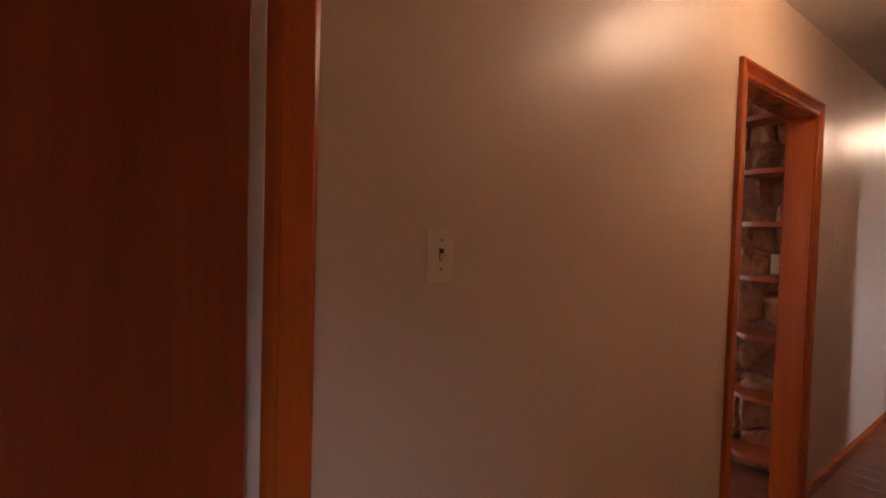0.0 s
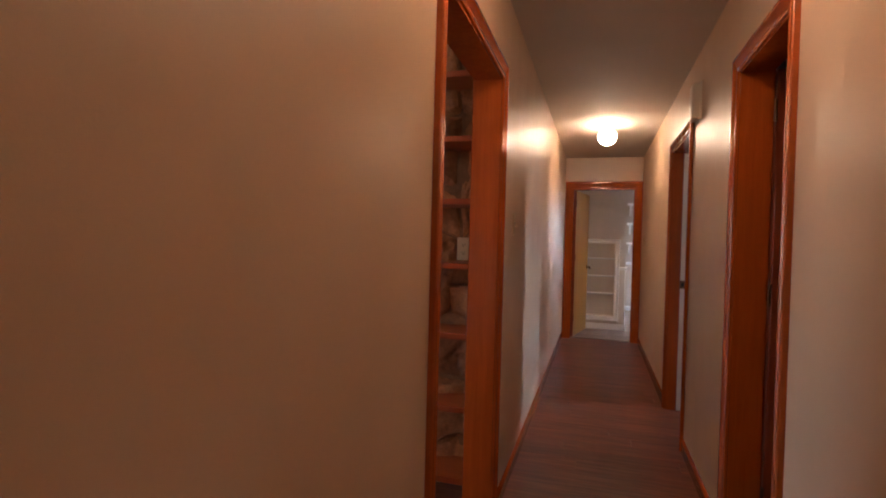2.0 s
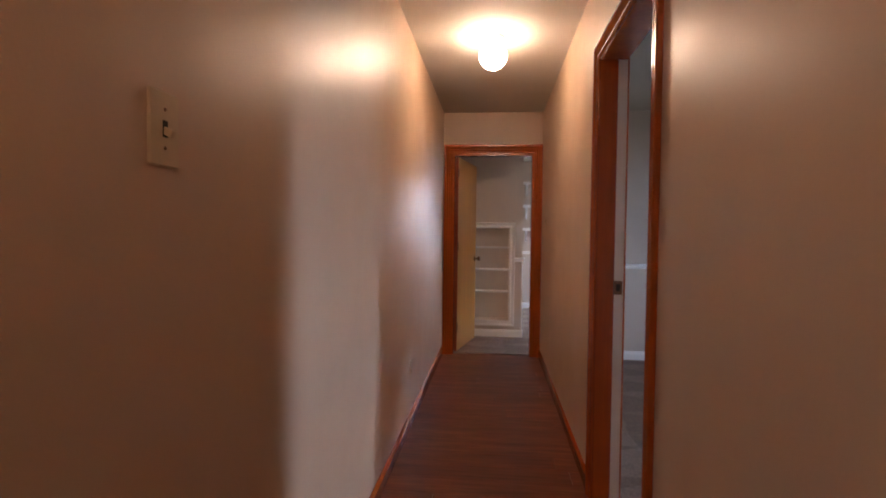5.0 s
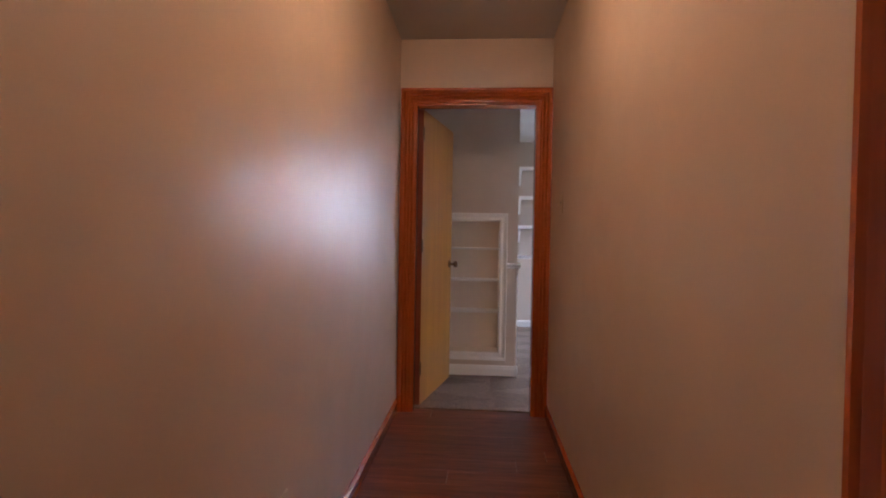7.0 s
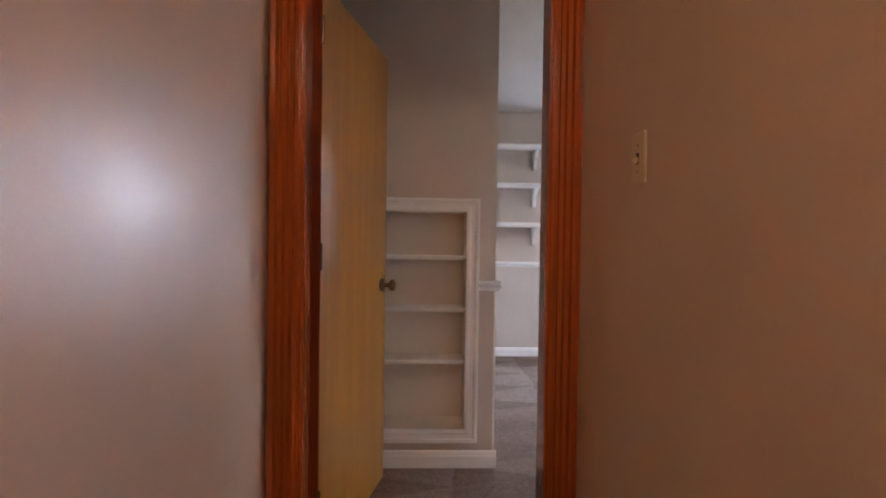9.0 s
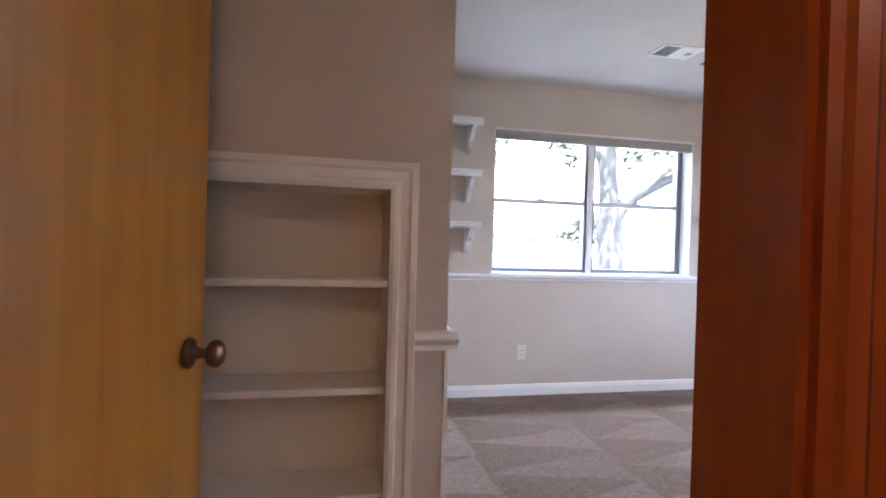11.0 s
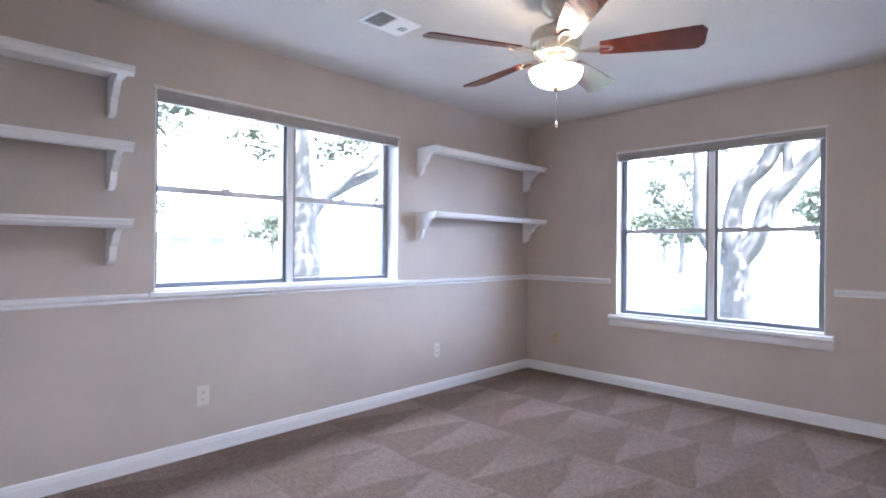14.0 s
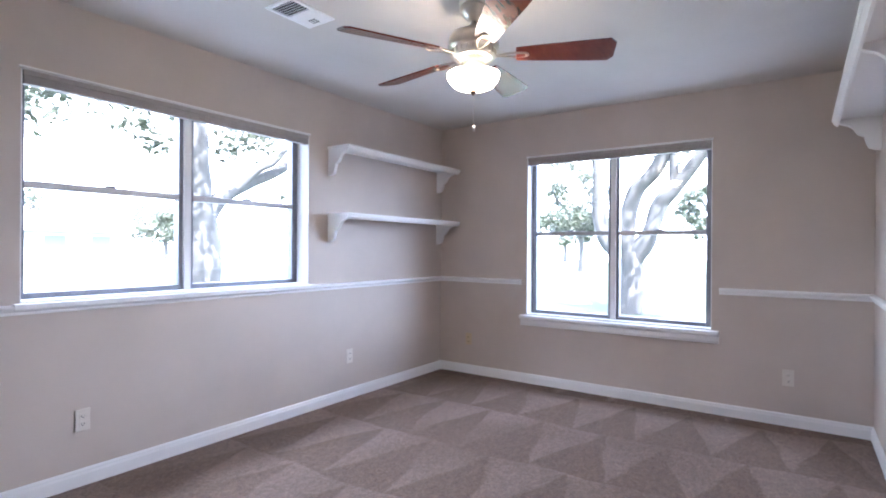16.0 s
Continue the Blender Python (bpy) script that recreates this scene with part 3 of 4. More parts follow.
def outlet(at, out, along, mat, label):
    root = thing("wall_outlet", at, label, "outlet")
    m = wall_frame(at, out, along)
    plate_part("plate", m, [(-0.035, 0.035, -0.057, 0.057, 0.0, 0.0055)], mat, root, bevel=0.0025)
    for z in (-0.02, 0.02):
        sock = plate_part("socket", m, [(-0.017, 0.017, z - 0.0135, z + 0.0135, 0.005, 0.0075)], mat, root, bevel=0.002)
        for x in (-0.0065, 0.0065):
            plate_part("slot", m, [(x - 0.0014, x + 0.0014, z - 0.002, z + 0.006, 0.0074, 0.0079)], DARK, sock, "dark slot", 0)
        plate_part("slot", m, [(-0.0025, 0.0025, z - 0.0095, z - 0.0055, 0.0074, 0.0079)], DARK, sock, "dark ground hole", 0)
    return root


light_switch((0.0, -7.373, 1.330), (1, 0, 0), (0, -1, 0), CREAM, "ivory toggle switch on the beige hallway wall")
light_switch((0.0, -4.465, 1.379), (1, 0, 0), (0, -1, 0), CREAM, "ivory toggle switch beside the cased opening")
light_switch((HX, -0.466, 1.348), (-1, 0, 0), (0, 1, 0), CREAM, "ivory toggle switch beside the bedroom door")
outlet((0.0, -1.985, 0.363), (1, 0, 0), (0, -1, 0), CREAM, "ivory outlet low on the hallway wall")
outlet((2.035, WY, 0.343), (0, -1, 0), (-1, 0, 0), IVORY, "pale outlet under the wide window")
outlet((3.943, WY, 0.353), (0, -1, 0), (-1, 0, 0), IVORY, "pale outlet near the bedroom corner")
outlet((EX, 3.185, 0.347), (-1, 0, 0), (0, 1, 0), CREAM, "ivory outlet near the bedroom corner")
outlet((EX, 0.564, 0.344), (-1, 0, 0), (0, 1, 0), IVORY, "pale outlet beyond the tall window")
outlet((3.32, 0.0, 0.31), (0, -1, 0), (-1, 0, 0), IVORY, "pale outlet on the side bedroom wall")

chime = thing("door_chime", (HX, -3.87, 2.02), "white plastic door chime box above the doorway", "door chime")
part("cover", boxes((HX - 0.05, HX, -3.925, -3.815, 2.03, 2.235), bevel=0.008), IVORY, chime)
part("back_plate", boxes((HX - 0.008, HX + 0.0, -3.935, -3.805, 2.02, 2.245), bevel=0.002), IVORY, chime)


def ceiling_globe(at, label, lit=GLOBE):
    root = thing("ceiling_light", at, label, "ceiling light", "hallway globe lights")
    x, y, z = at
    part("canopy", lathe([(0.0, 0.0), (0.07, 0.0), (0.07, -0.012), (0.058, -0.02), (0.05, -0.034), (0.047, -0.045), (0.0, -0.045)], at, 28), IVORY, root, "white metal canopy", True)
    pr = []
    for k in range(15):
        t = math.pi * (0.19 + 0.81 * k / 14)
        pr.append((max(0.0005, 0.086 * math.sin(t)), -0.116 + 0.086 * math.cos(t) * 0.98))
    part("globe", lathe(pr, at, 32), lit, root, "lit milk-glass globe", True)
    return root


ceiling_globe((0.495, -1.98, 2.44), "lit white glass globe on the hallway ceiling")
ceiling_globe((0.52, -5.80, 2.44), "lit white glass globe on the hallway ceiling", GLOBE_DIM)
ceiling_globe((2.6, -10.05, 2.44), "lit white glass globe on the entry ceiling", GLOBE)
# Added lamp, out of view, that warms the front of the stone.
ceiling_globe((-1.9, -6.7, 2.44), "unseen lit globe added on the den ceiling to light the stone", GLOBE)

# ---- stone room seen through the opening ----
SX = -0.70
SY = -4.64
fire = tagged(thing("stone_fireplace", (-0.5, -3.5, 0.0), "rough brown field stone fireplace with raised hearth and wood mantel", "fireplace"))
part("core", boxes((SX + 0.036, -0.122, SY + 0.036, -2.6, 0.0, 2.438)), MORTAR, fire, "grey-brown mortar core")
rng = random.Random(7)


def stone_patch(corners, put, bulge, seed):
    """One rough stone: a bowed, broken patch between four corners (p, q); put(p, q, h) gives the world point."""
    bm = bmesh.new()
    n = 14
    grid = []
    c = [Vector(k) for k in corners]
    off = Vector((seed * 3.7, seed * 1.3, seed * 2.1))
    tilt = Vector((rng.uniform(-0.02, 0.02), rng.uniform(-0.02, 0.02)))
    for i in range(n + 1):
        row = []
        for j in range(n + 1):
            u, v = i / n, j / n
            p = (c[0] * (1 - u) + c[1] * u) * (1 - v) + (c[3] * (1 - u) + c[2] * u) * v
            wob = noise.noise(Vector((p.x * 9, p.y * 9, 0)) + off) * 0.018
            wob2 = noise.noise(Vector((p.x * 9, p.y * 9, 5)) + off) * 0.018
            edge = max(abs(2 * u - 1), abs(2 * v - 1))
            h = bulge * (1 - edge ** 6) + tilt.x * (2 * u - 1) + tilt.y * (2 * v - 1)
            h += 0.036 * noise.fractal(Vector((p.x * 5, p.y * 5, 0)) + off, 1.0, 2.0, 4) * (1 - edge ** 10)
            step = noise.noise(Vector((p.x * 7, p.y * 4, 3)) + off)
            h += 0.016 * (1 if step > 0.08 else 0) * (1 - edge ** 10)
            if edge > 0.99:
                h = -0.012
            row.append(bm.verts.new(put(p.x + wob, p.y + wob2, h)))
        grid.append(row)
    for i in range(n):
        for j in range(n):
            bm.faces.new((grid[i][j], grid[i + 1][j], grid[i + 1][j + 1], grid[i][j + 1]))
    bmesh.ops.recalc_face_normals(bm, faces=bm.faces)
    return bm


def stone_wall(p0, p1, z0, z1, cols, rows, put, parent):
    """Uneven stones on a jittered lattice, some two cells tall; narrow joints stay open between them."""
    dp, dz = (p1 - p0) / cols, (z1 - z0) / rows
    pts = {}
    for i in range(cols + 1):
        for j in range(rows + 1):
            a = 0 if i in (0, cols) else rng.uniform(-0.36, 0.36) * dp
            b = 0 if j in (0, rows) else rng.uniform(-0.36, 0.36) * dz
            pts[i, j] = Vector((p0 + i * dp + a, z0 + j * dz + b))
    used = set()
    for j in range(rows):
        for i in range(cols):
            if (i, j) in used:
                continue
            kind = rng.random()
            wide = 2 if kind < 0.3 and i + 2 <= cols and (i + 1, j) not in used else 1
            tall = 2 if kind > 0.72 and j + 2 <= rows else 1
            used |= {(i + a, j + b) for a in range(wide) for b in range(tall)}
            quad = [pts[i, j], pts[i + wide, j], pts[i + wide, j + tall], pts[i, j + tall]]
            mid = sum(quad, Vector((0, 0))) / 4
            quad = [q + (mid - q).normalized() * 0.003 for q in quad]
            part("stone", stone_patch(quad, put, rng.uniform(0.012, 0.036), rng.random() * 50), STONE, parent)


stone_wall(SX - 0.02, -0.13, 0.0, 2.43, 4, 9, lambda p, q, h: (p, SY + 0.03 - h, q), fire)
stone_wall(SY - 0.02, -2.6, 0.34, 2.43, 6, 7, lambda p, q, h: (SX + 0.03 - h, p, q), fire)
hearth = part("hearth", boxes((-1.16, SX, -4.34, -2.7, 0.0, 0.27)), MORTAR, fire, "mortared hearth base")
stone_wall(-1.17, SX + 0.02, 0.0, 0.27, 1, 1, lambda p, q, h: (p, -4.33 - h, q), hearth)
part("hearth_slab", rounded(boxes((-1.2, SX + 0.02, -4.38, -2.68, 0.27, 0.335)), 0.012, 2), STONE, fire, "flagstone hearth top")
part("mantel", boxes((-0.86, SX + 0.03, -4.60, -2.7, 1.555, 1.655), bevel=0.004), DARKDOOR, fire, "dark wood mantel beam")
for z in (0.145, 0.485, 0.832, 1.165, 1.47, 1.765, 2.07):
    shelf = thing("corner_shelf", (-0.13, SY, z), "rounded varnished wood corner shelf against the stone", "shelf", "corner shelves by the fireplace")
    pts = [(-0.124, SY + 0.04), (-0.124, -4.87)]
    for k in range(10):
        t = radians(90 * k / 9)
        pts.append((-0.235 - 0.19 * math.sin(t), -4.68 - 0.19 * math.cos(t)))
    pts.append((-0.425, SY + 0.04))
    bm = prism(pts, z - 0.014, z + 0.014, lambda p, q, s: (p, q, s))
    part("board", rounded(bm, 0.004, 2), SHELF_WOOD, shelf)
outlet((-0.21, SY - 0.06, 1.245), (0, -1, 0), (-1, 0, 0), CREAM, "ivory outlet on the stone above a shelf")

winw, bxw = window("window_den", "x", WN, WW, 1, "wood-cased double-hung window in the stone room", casing_mat=WHITE)
part("casing", casing(lambda a, z, h: (a, WN - h, z), WW[0], WW[1], WW[2], WW[3], FLUTE, True), TRIM_X, winw, "varnished wood casing")
part("window_stool", bxw(WW[0] - 0.09, WW[1] + 0.09, -0.05, 0.02, WW[2] - 0.05, WW[2] - 0.02), TRIM_X, winw, "varnished wood stool")
wains = tagged(thing("wainscot", (-3.0, WN, 0.0), "reddish wood board wainscot with cap rail", "wainscot"), kind="structure")
for k in range(44):
    x = -5.0 + k * 0.105
    part("board", boxes((x + 0.002, x + 0.103, WN - 0.014, WN, 0.0, 0.86), bevel=0.0015), DARKDOOR, wains)
part("cap_rail", run(lambda a, h, z: (a, WN - h, z), -5.0, -0.4, [(0.0, 0.86), (0.02, 0.86), (0.032, 0.875), (0.032, 0.89), (0.0, 0.893)]), TRIM_X, wains)
part("baseboard", run(lambda a, h, z: (a, WN - 0.014 - h, z), -5.0, -0.4, BASE), TRIM_X, wains)
outlet((-3.72, WN - 0.014, 0.33), (0, -1, 0), (-1, 0, 0), IVORY, "pale outlet on the wood wainscot")

# ---- bedroom: bookcase, shelves, vent ----
book = tagged(thing("recessed_bookcase", (0.4, BKY, 0.0), "white recessed bookcase with moulded frame and empty shelves", "bookcase"))
FRAME = [(0.0, -0.01), (0.0, 0.012), (0.010, 0.016), (0.020, 0.016), (0.026, 0.012), (0.044, 0.014), (0.050, 0.024), (0.064, 0.026), (0.066, 0.020), (0.066, 0.0), (0.03, -0.01)]
part("frame", casing(lambda a, z, h: (a, BKY - h, z), BK[0], BK[1], BK[2], BK[3], FRAME, True), WHITE, book)
part("back_panel", boxes((BK[0] - 0.0, BK[1] + 0.0, BKY + 0.185, BKY + 0.2, BK[2], BK[3])), CREAM_PAINT, book, "cream painted back")
for s in ((BK[0] - 0.016, BK[0], BK[2] - 0.016, BK[3] + 0.016), (BK[1], BK[1] + 0.016, BK[2] - 0.016, BK[3] + 0.016), (BK[0], BK[1], BK[3], BK[3] + 0.016), (BK[0], BK[1], BK[2] - 0.016, BK[2])):
    part("side_board", boxes((s[0], s[1], BKY + 0.004, BKY + 0.2, s[2], s[3])), CREAM_PAINT, book)
for z in (0.538, 0.803, 1.068):
    part("shelf", boxes((BK[0] + 0.001, BK[1] - 0.001, BKY + 0.012, BKY + 0.184, z - 0.009, z + 0.009), bevel=0.002), WHITE, book)
part("corner_batten", boxes((BKX - 0.006, BKX + 0.004, BKY - 0.006, BKY - 0.0005, 0.095, 0.905)), WHITE, book, "white corner strip")


def wall_shelf(x0, x1, z, face, sign, depth, brackets, label, group):
    """A moulded wall shelf with scrolled brackets; it runs along x."""
    root = thing("wall_shelf", ((x0 + x1) / 2, face, z), label, "shelf", group)
    y = lambda d: face + sign * d
    prof = [(0.0, 0.0), (depth, 0.0), (depth, -0.014), (depth - 0.006, -0.018), (depth - 0.008, -0.030), (depth - 0.022, -0.044), (depth - 0.034, -0.047), (depth - 0.036, -0.020), (0.0, -0.020)]
    part("board", ring_sweep(bmesh.new(), [[(x, y(d), z + h) for d, h in prof] for x in (x0, x1)]), WHITE, root)
    b = depth - 0.034
    out = [(0.0, -0.02), (b, -0.02), (b, -0.044), (b * 0.94, -0.052), (b * 0.78, -0.064), (b * 0.66, -0.086), (b * 0.60, -0.112), (b * 0.52, -0.128), (b * 0.40, -0.136), (b * 0.40, -0.146), (b * 0.36, -0.182), (b * 0.30, -0.208), (b * 0.16, -0.222), (0.0, -0.226)]
    for x in brackets:
        bm = prism(out, x - 0.016, x + 0.016, lambda p, q, s: (s, y(p), z + q))
        part("bracket", rounded(bm, 0.0025), WHITE, root)
    return root


for z in (2.015, 1.50):
    wall_shelf(3.69, 5.235, z, WY, -1, 0.235, (3.712, 5.17), "long white moulded wall shelf with scrolled brackets", "shelves beside the wide window")
for z in (2.088, 1.716, 1.34):
    wall_shelf(0.86, 1.613, z, WY, -1, 0.235, (1.04, 1.56), "short white moulded wall shelf with scrolled brackets", "short stacked shelves")
wall_shelf(2.5, 5.0, 2.065, BACK, 1, 0.24, (3.5, 4.93), "long white moulded wall shelf with scrolled brackets", "shelf on the door wall")
wall_shelf(2.34, 4.3, 2.09, 0.0, -1, 0.25, (2.52, 4.1), "white moulded shelf in the side bedroom", "side bedroom shelf")

VX, VY = (2.527, 2.815), (2.522, 2.722)   # the register's outline
vent = thing("ceiling_vent", (2.67, 2.62, 2.44), "white metal ceiling air register with louvres", "vent")
part("frame", boxes((*VX, VY[0], VY[0] + 0.022, 2.431, 2.44), (*VX, VY[1] - 0.022, VY[1], 2.431, 2.44), (VX[0], VX[0] + 0.022, VY[0] + 0.022, VY[1] - 0.022, 2.431, 2.44), (VX[0] + 0.135, VX[1], VY[0] + 0.022, VY[1] - 0.022, 2.431, 2.44), bevel=0.002), WHITE, vent)
part("duct", boxes((VX[0] + 0.022, VX[0] + 0.135, VY[0] + 0.022, VY[1] - 0.022, 2.4385, 2.4396)), DARK, vent, "dark duct behind the louvres")
for k in range(6):
    bm = boxes((-0.0012, 0.0012, -0.077, 0.077, -0.007, 0.007))
    bmesh.ops.transform(bm, matrix=Matrix.Translation((VX[0] + 0.032 + k * 0.0185, 2.622, 2.433)) @ Matrix.Rotation(radians(42), 4, "Y"), verts=bm.verts)
    part("slat", bm, WHITE, vent)
for k in range(3):
    part("lever_slot", boxes((VX[0] + 0.215 + k * 0.016, VX[0] + 0.222 + k * 0.016, 2.60, 2.65, 2.4302, 2.4309)), DARK, vent, "small dark slot")

# ---- ceiling fan ----
FX, FY = 3.045, 1.81
fan = thing("ceiling_fan", (FX, FY, 2.44), "brushed nickel ceiling fan with five cherry blades and lit bowl", "ceiling fan")
at = (FX, FY, 2.405)
part("ceiling_plate", lathe([(0.0, 0.036), (0.07, 0.036), (0.07, -0.001), (0.0, -0.001)], at, 28), NICKEL, fan, "", True)
part("canopy", lathe([(0.0, 0.0), (0.068, 0.0), (0.068, -0.012), (0.060, -0.035), (0.035, -0.062), (0.018, -0.072), (0.0, -0.072)], at, 28), NICKEL, fan, "", True)
part("downrod", lathe([(0.0, -0.07), (0.0125, -0.07), (0.0125, -0.11), (0.0, -0.11)], at, 14), NICKEL, fan, "", True)
at = (FX, FY, 2.445)
part("motor", lathe([(0.0, -0.135), (0.03, -0.135), (0.04, -0.15), (0.06, -0.158), (0.105, -0.175), (0.122, -0.20), (0.125, -0.235), (0.118, -0.25), (0.108, -0.255), (0.108, -0.285), (0.09, -0.30), (0.05, -0.305), (0.0, -0.305)], at, 36), NICKEL, fan, "", True)
for k in range(24):
    t = 2 * math.pi * k / 24
    bm = boxes((0.106, 0.113, -0.004, 0.004, -0.283, -0.257))
    bmesh.ops.transform(bm, matrix=Matrix.Translation(at) @ Matrix.Rotation(t, 4, "Z"), verts=bm.verts)
    part("motor_rib", bm, NICKEL, fan)
part("switch_housing", lathe([(0.0, -0.305), (0.052, -0.305), (0.056, -0.315), (0.056, -0.345), (0.075, -0.352), (0.088, -0.36), (0.088, -0.368), (0.0, -0.368)], at, 28), NICKEL, fan, "", True)
bowl = []
for k in range(12):
    t = math.pi / 2 * k / 11
    bowl.append((max(0.001, 0.127 * math.cos(t) ** 0.8), -0.368 - 0.078 * math.sin(t)))
part("bowl", lathe([(0.0, -0.366), (0.122, -0.366)] + bowl, at, 36), BOWL, fan, "lit frosted glass bowl", True)
part("finial", lathe([(0.0, -0.444), (0.014, -0.446), (0.016, -0.454), (0.008, -0.462), (0.004, -0.470), (0.0, -0.472)], at, 14), BRASS, fan, "", True)
part("pull_chain", lathe([(0.0, -0.44), (0.0016, -0.44), (0.0016, -0.615), (0.0, -0.615)], (FX + 0.008, FY, 2.445), 6), NICKEL, fan)
part("chain_bob", lathe([(0.0, -0.61), (0.005, -0.614), (0.008, -0.626), (0.006, -0.638), (0.0, -0.642)], (FX + 0.008, FY, 2.445), 12), NICKEL, fan, "", True)
CHERRY = wood("cherry_blade", (0.10, 0.018, 0.012), (0.19, 0.042, 0.024), "x", 0.22, 1.0, 0.5)
for k in range(5):
    t = radians(-64 + 72 * k)
    m = Matrix.Translation((FX, FY, 2.445 - 0.283)) @ Matrix.Rotation(t, 4, "Z")
    path = [(0.10, 0.0), (0.135, 0.010), (0.175, 0.022), (0.215, 0.028), (0.25, 0.020), (0.262, 0.0)]
    path += [(x, -y) for x, y in path[-2:0:-1]]
    loops = []
    for x, y in path:
        c = Vector((0.185, 0.0))
        d = (Vector((x, y)) - c).normalized() * 0.005
        loops.append([(x + d.x, y + d.y, -0.004), (x + d.x, y + d.y, 0.004), (x - d.x, y - d.y, 0.004), (x - d.x, y - d.y, -0.004)])
    arm = ring_sweep(bmesh.new(), loops, True)
    bmesh.ops.transform(arm, matrix=m, verts=arm.verts)
    part("blade_arm", arm, NICKEL, fan, "scrolled nickel blade arm")
    outline = [(0.205, -0.046), (0.30, -0.056), (0.56, -0.076), (0.636, -0.080), (0.662, -0.05), (0.662, 0.05), (0.636, 0.080), (0.56, 0.076), (0.30, 0.056), (0.205, 0.046)]
    bm = prism(outline, 0.003, 0.010, lambda p, q, s: (p, q, s))
    bmesh.ops.transform(bm, matrix=m @ Matrix.Rotation(radians(-15), 4, "X"), verts=bm.verts)
    part("blade", bm, CHERRY, fan, "glossy cherry wood blade")

# ---- outdoors ----
GRASS = plain("lawn_grass", (0.045, 0.062, 0.03), 0.9, 0, 0.35, 3)
# Emissive strip added behind the lawn to strengthen window light and its wall reflections.
glow_strip = glow("added_window_glow", (0.72, 0.84, 1.0), 2.05)
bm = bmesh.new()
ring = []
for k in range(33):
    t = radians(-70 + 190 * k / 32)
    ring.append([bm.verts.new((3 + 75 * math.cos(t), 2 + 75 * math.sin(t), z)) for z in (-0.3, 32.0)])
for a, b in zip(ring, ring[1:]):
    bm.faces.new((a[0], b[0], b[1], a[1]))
structure("backdrop", bm, glow_strip, "glowing strip added beyond the lawn to brighten the window light")
structure("ground", boxes((-400, 400, -400, 400, -0.6, -0.2)), GRASS, "sunlit mown lawn")
BARK = plain("oak_bark", (0.115, 0.112, 0.11), 0.9, 0, 0.4, 14)
LEAF = plain("oak_leaf", (0.075, 0.088, 0.058), 0.6, 0, 0.4, 6)


def bough(bm, points, r0, r1, seed, sides=10, steps=6):
    """A tapered, slightly knotted limb that bends smoothly through a few points."""
    p = [Vector(q) for q in points]
    p = [p[0] * 2 - p[1]] + p + [p[-1] * 2 - p[-2]]
    line = []
    for k in range(1, len(p) - 2):
        for i in range(steps):
            t = i / steps
            line.append(0.5 * (2 * p[k] + (p[k + 1] - p[k - 1]) * t + (2 * p[k - 1] - 5 * p[k] + 4 * p[k + 1] - p[k + 2]) * t * t + (3 * p[k] - p[k - 1] - 3 * p[k + 1] + p[k + 2]) * t ** 3))
    line.append(p[-2])
    prev = None
    for k, c in enumerate(line):
        d = (line[min(k + 1, len(line) - 1)] - line[max(k - 1, 0)]).normalized()
        side = d.cross(Vector((0.31, 0.87, 0.1))).normalized()
        up = d.cross(side)
        rad = r0 + (r1 - r0) * k / (len(line) - 1)
        ring = []
        for i in range(sides):
            q = 2 * math.pi * i / sides
            w = side * math.cos(q) + up * math.sin(q)
            ring.append(bm.verts.new(c + w * rad * (1 + 0.22 * noise.noise(c * 2.3 + w * 1.4 + Vector((seed, 0, 0))))))
        if prev:
            for i in range(sides):
                bm.faces.new((prev[i], prev[(i + 1) % sides], ring[(i + 1) % sides], ring[i]))
        prev = ring


def leaf_cloud(clumps, leaf, seed):
    """Single leaves scattered in clumps (centre, radius, count)."""
    r = random.Random(seed)
    verts, faces = [], []
    for centre, radius, count in clumps:
        for k in range(count):
            p = centre + Vector((r.gauss(0, 1), r.gauss(0, 1), r.gauss(0, 0.62))) * radius * 0.5
            a = Vector((r.gauss(0, 1), r.gauss(0, 1), r.gauss(0, 0.6))).normalized() * leaf * r.uniform(0.7, 1.2)
            b = a.cross(Vector((r.gauss(0, 1), r.gauss(0, 1), r.gauss(0, 1))).normalized()) * 0.5
            n = len(verts)
            verts += [p - a, p - b * 0.8, p + a, p + b]
            faces.append((n, n + 1, n + 2, n + 3))
    me = bpy.data.meshes.new("crown")
    me.from_pydata([tuple(v) for v in verts], [], faces)
    me.materials.append(LEAF)
    return me


def tree(at, trunk, limbs, clumps, leaf, seed, label):
    """trunk: (height of the fork, radius low, radius high); limbs: (points above the foot, radius low, radius high)."""
    root = thing("tree", at, label, "tree")
    o = Vector(at)
    bm = bmesh.new()
    top, r0, r1 = trunk
    bough(bm, [o - Vector((0, 0, 0.3)), o + Vector((0, 0, top * 0.15)), o + Vector((0.04, -0.03, top * 0.6)), o + Vector((0, 0, top * 1.08))], r0, r1, seed)
    part("trunk", bm, BARK, root, "grey-brown forked trunk", True)
    for k, (points, a, b) in enumerate(limbs):
        bm = bmesh.new()
        bough(bm, [o + Vector(q) for q in points], a, b, seed + k)
        part("limb", bm, BARK, root, "", True)
    crown = new("crown", leaf_cloud([(Vector(c), q, n) for c, q, n in clumps], leaf, seed))
    crown.parent = root
    tagged(crown, "uneven crown of small leaves", "", "", "stuff")
    return root


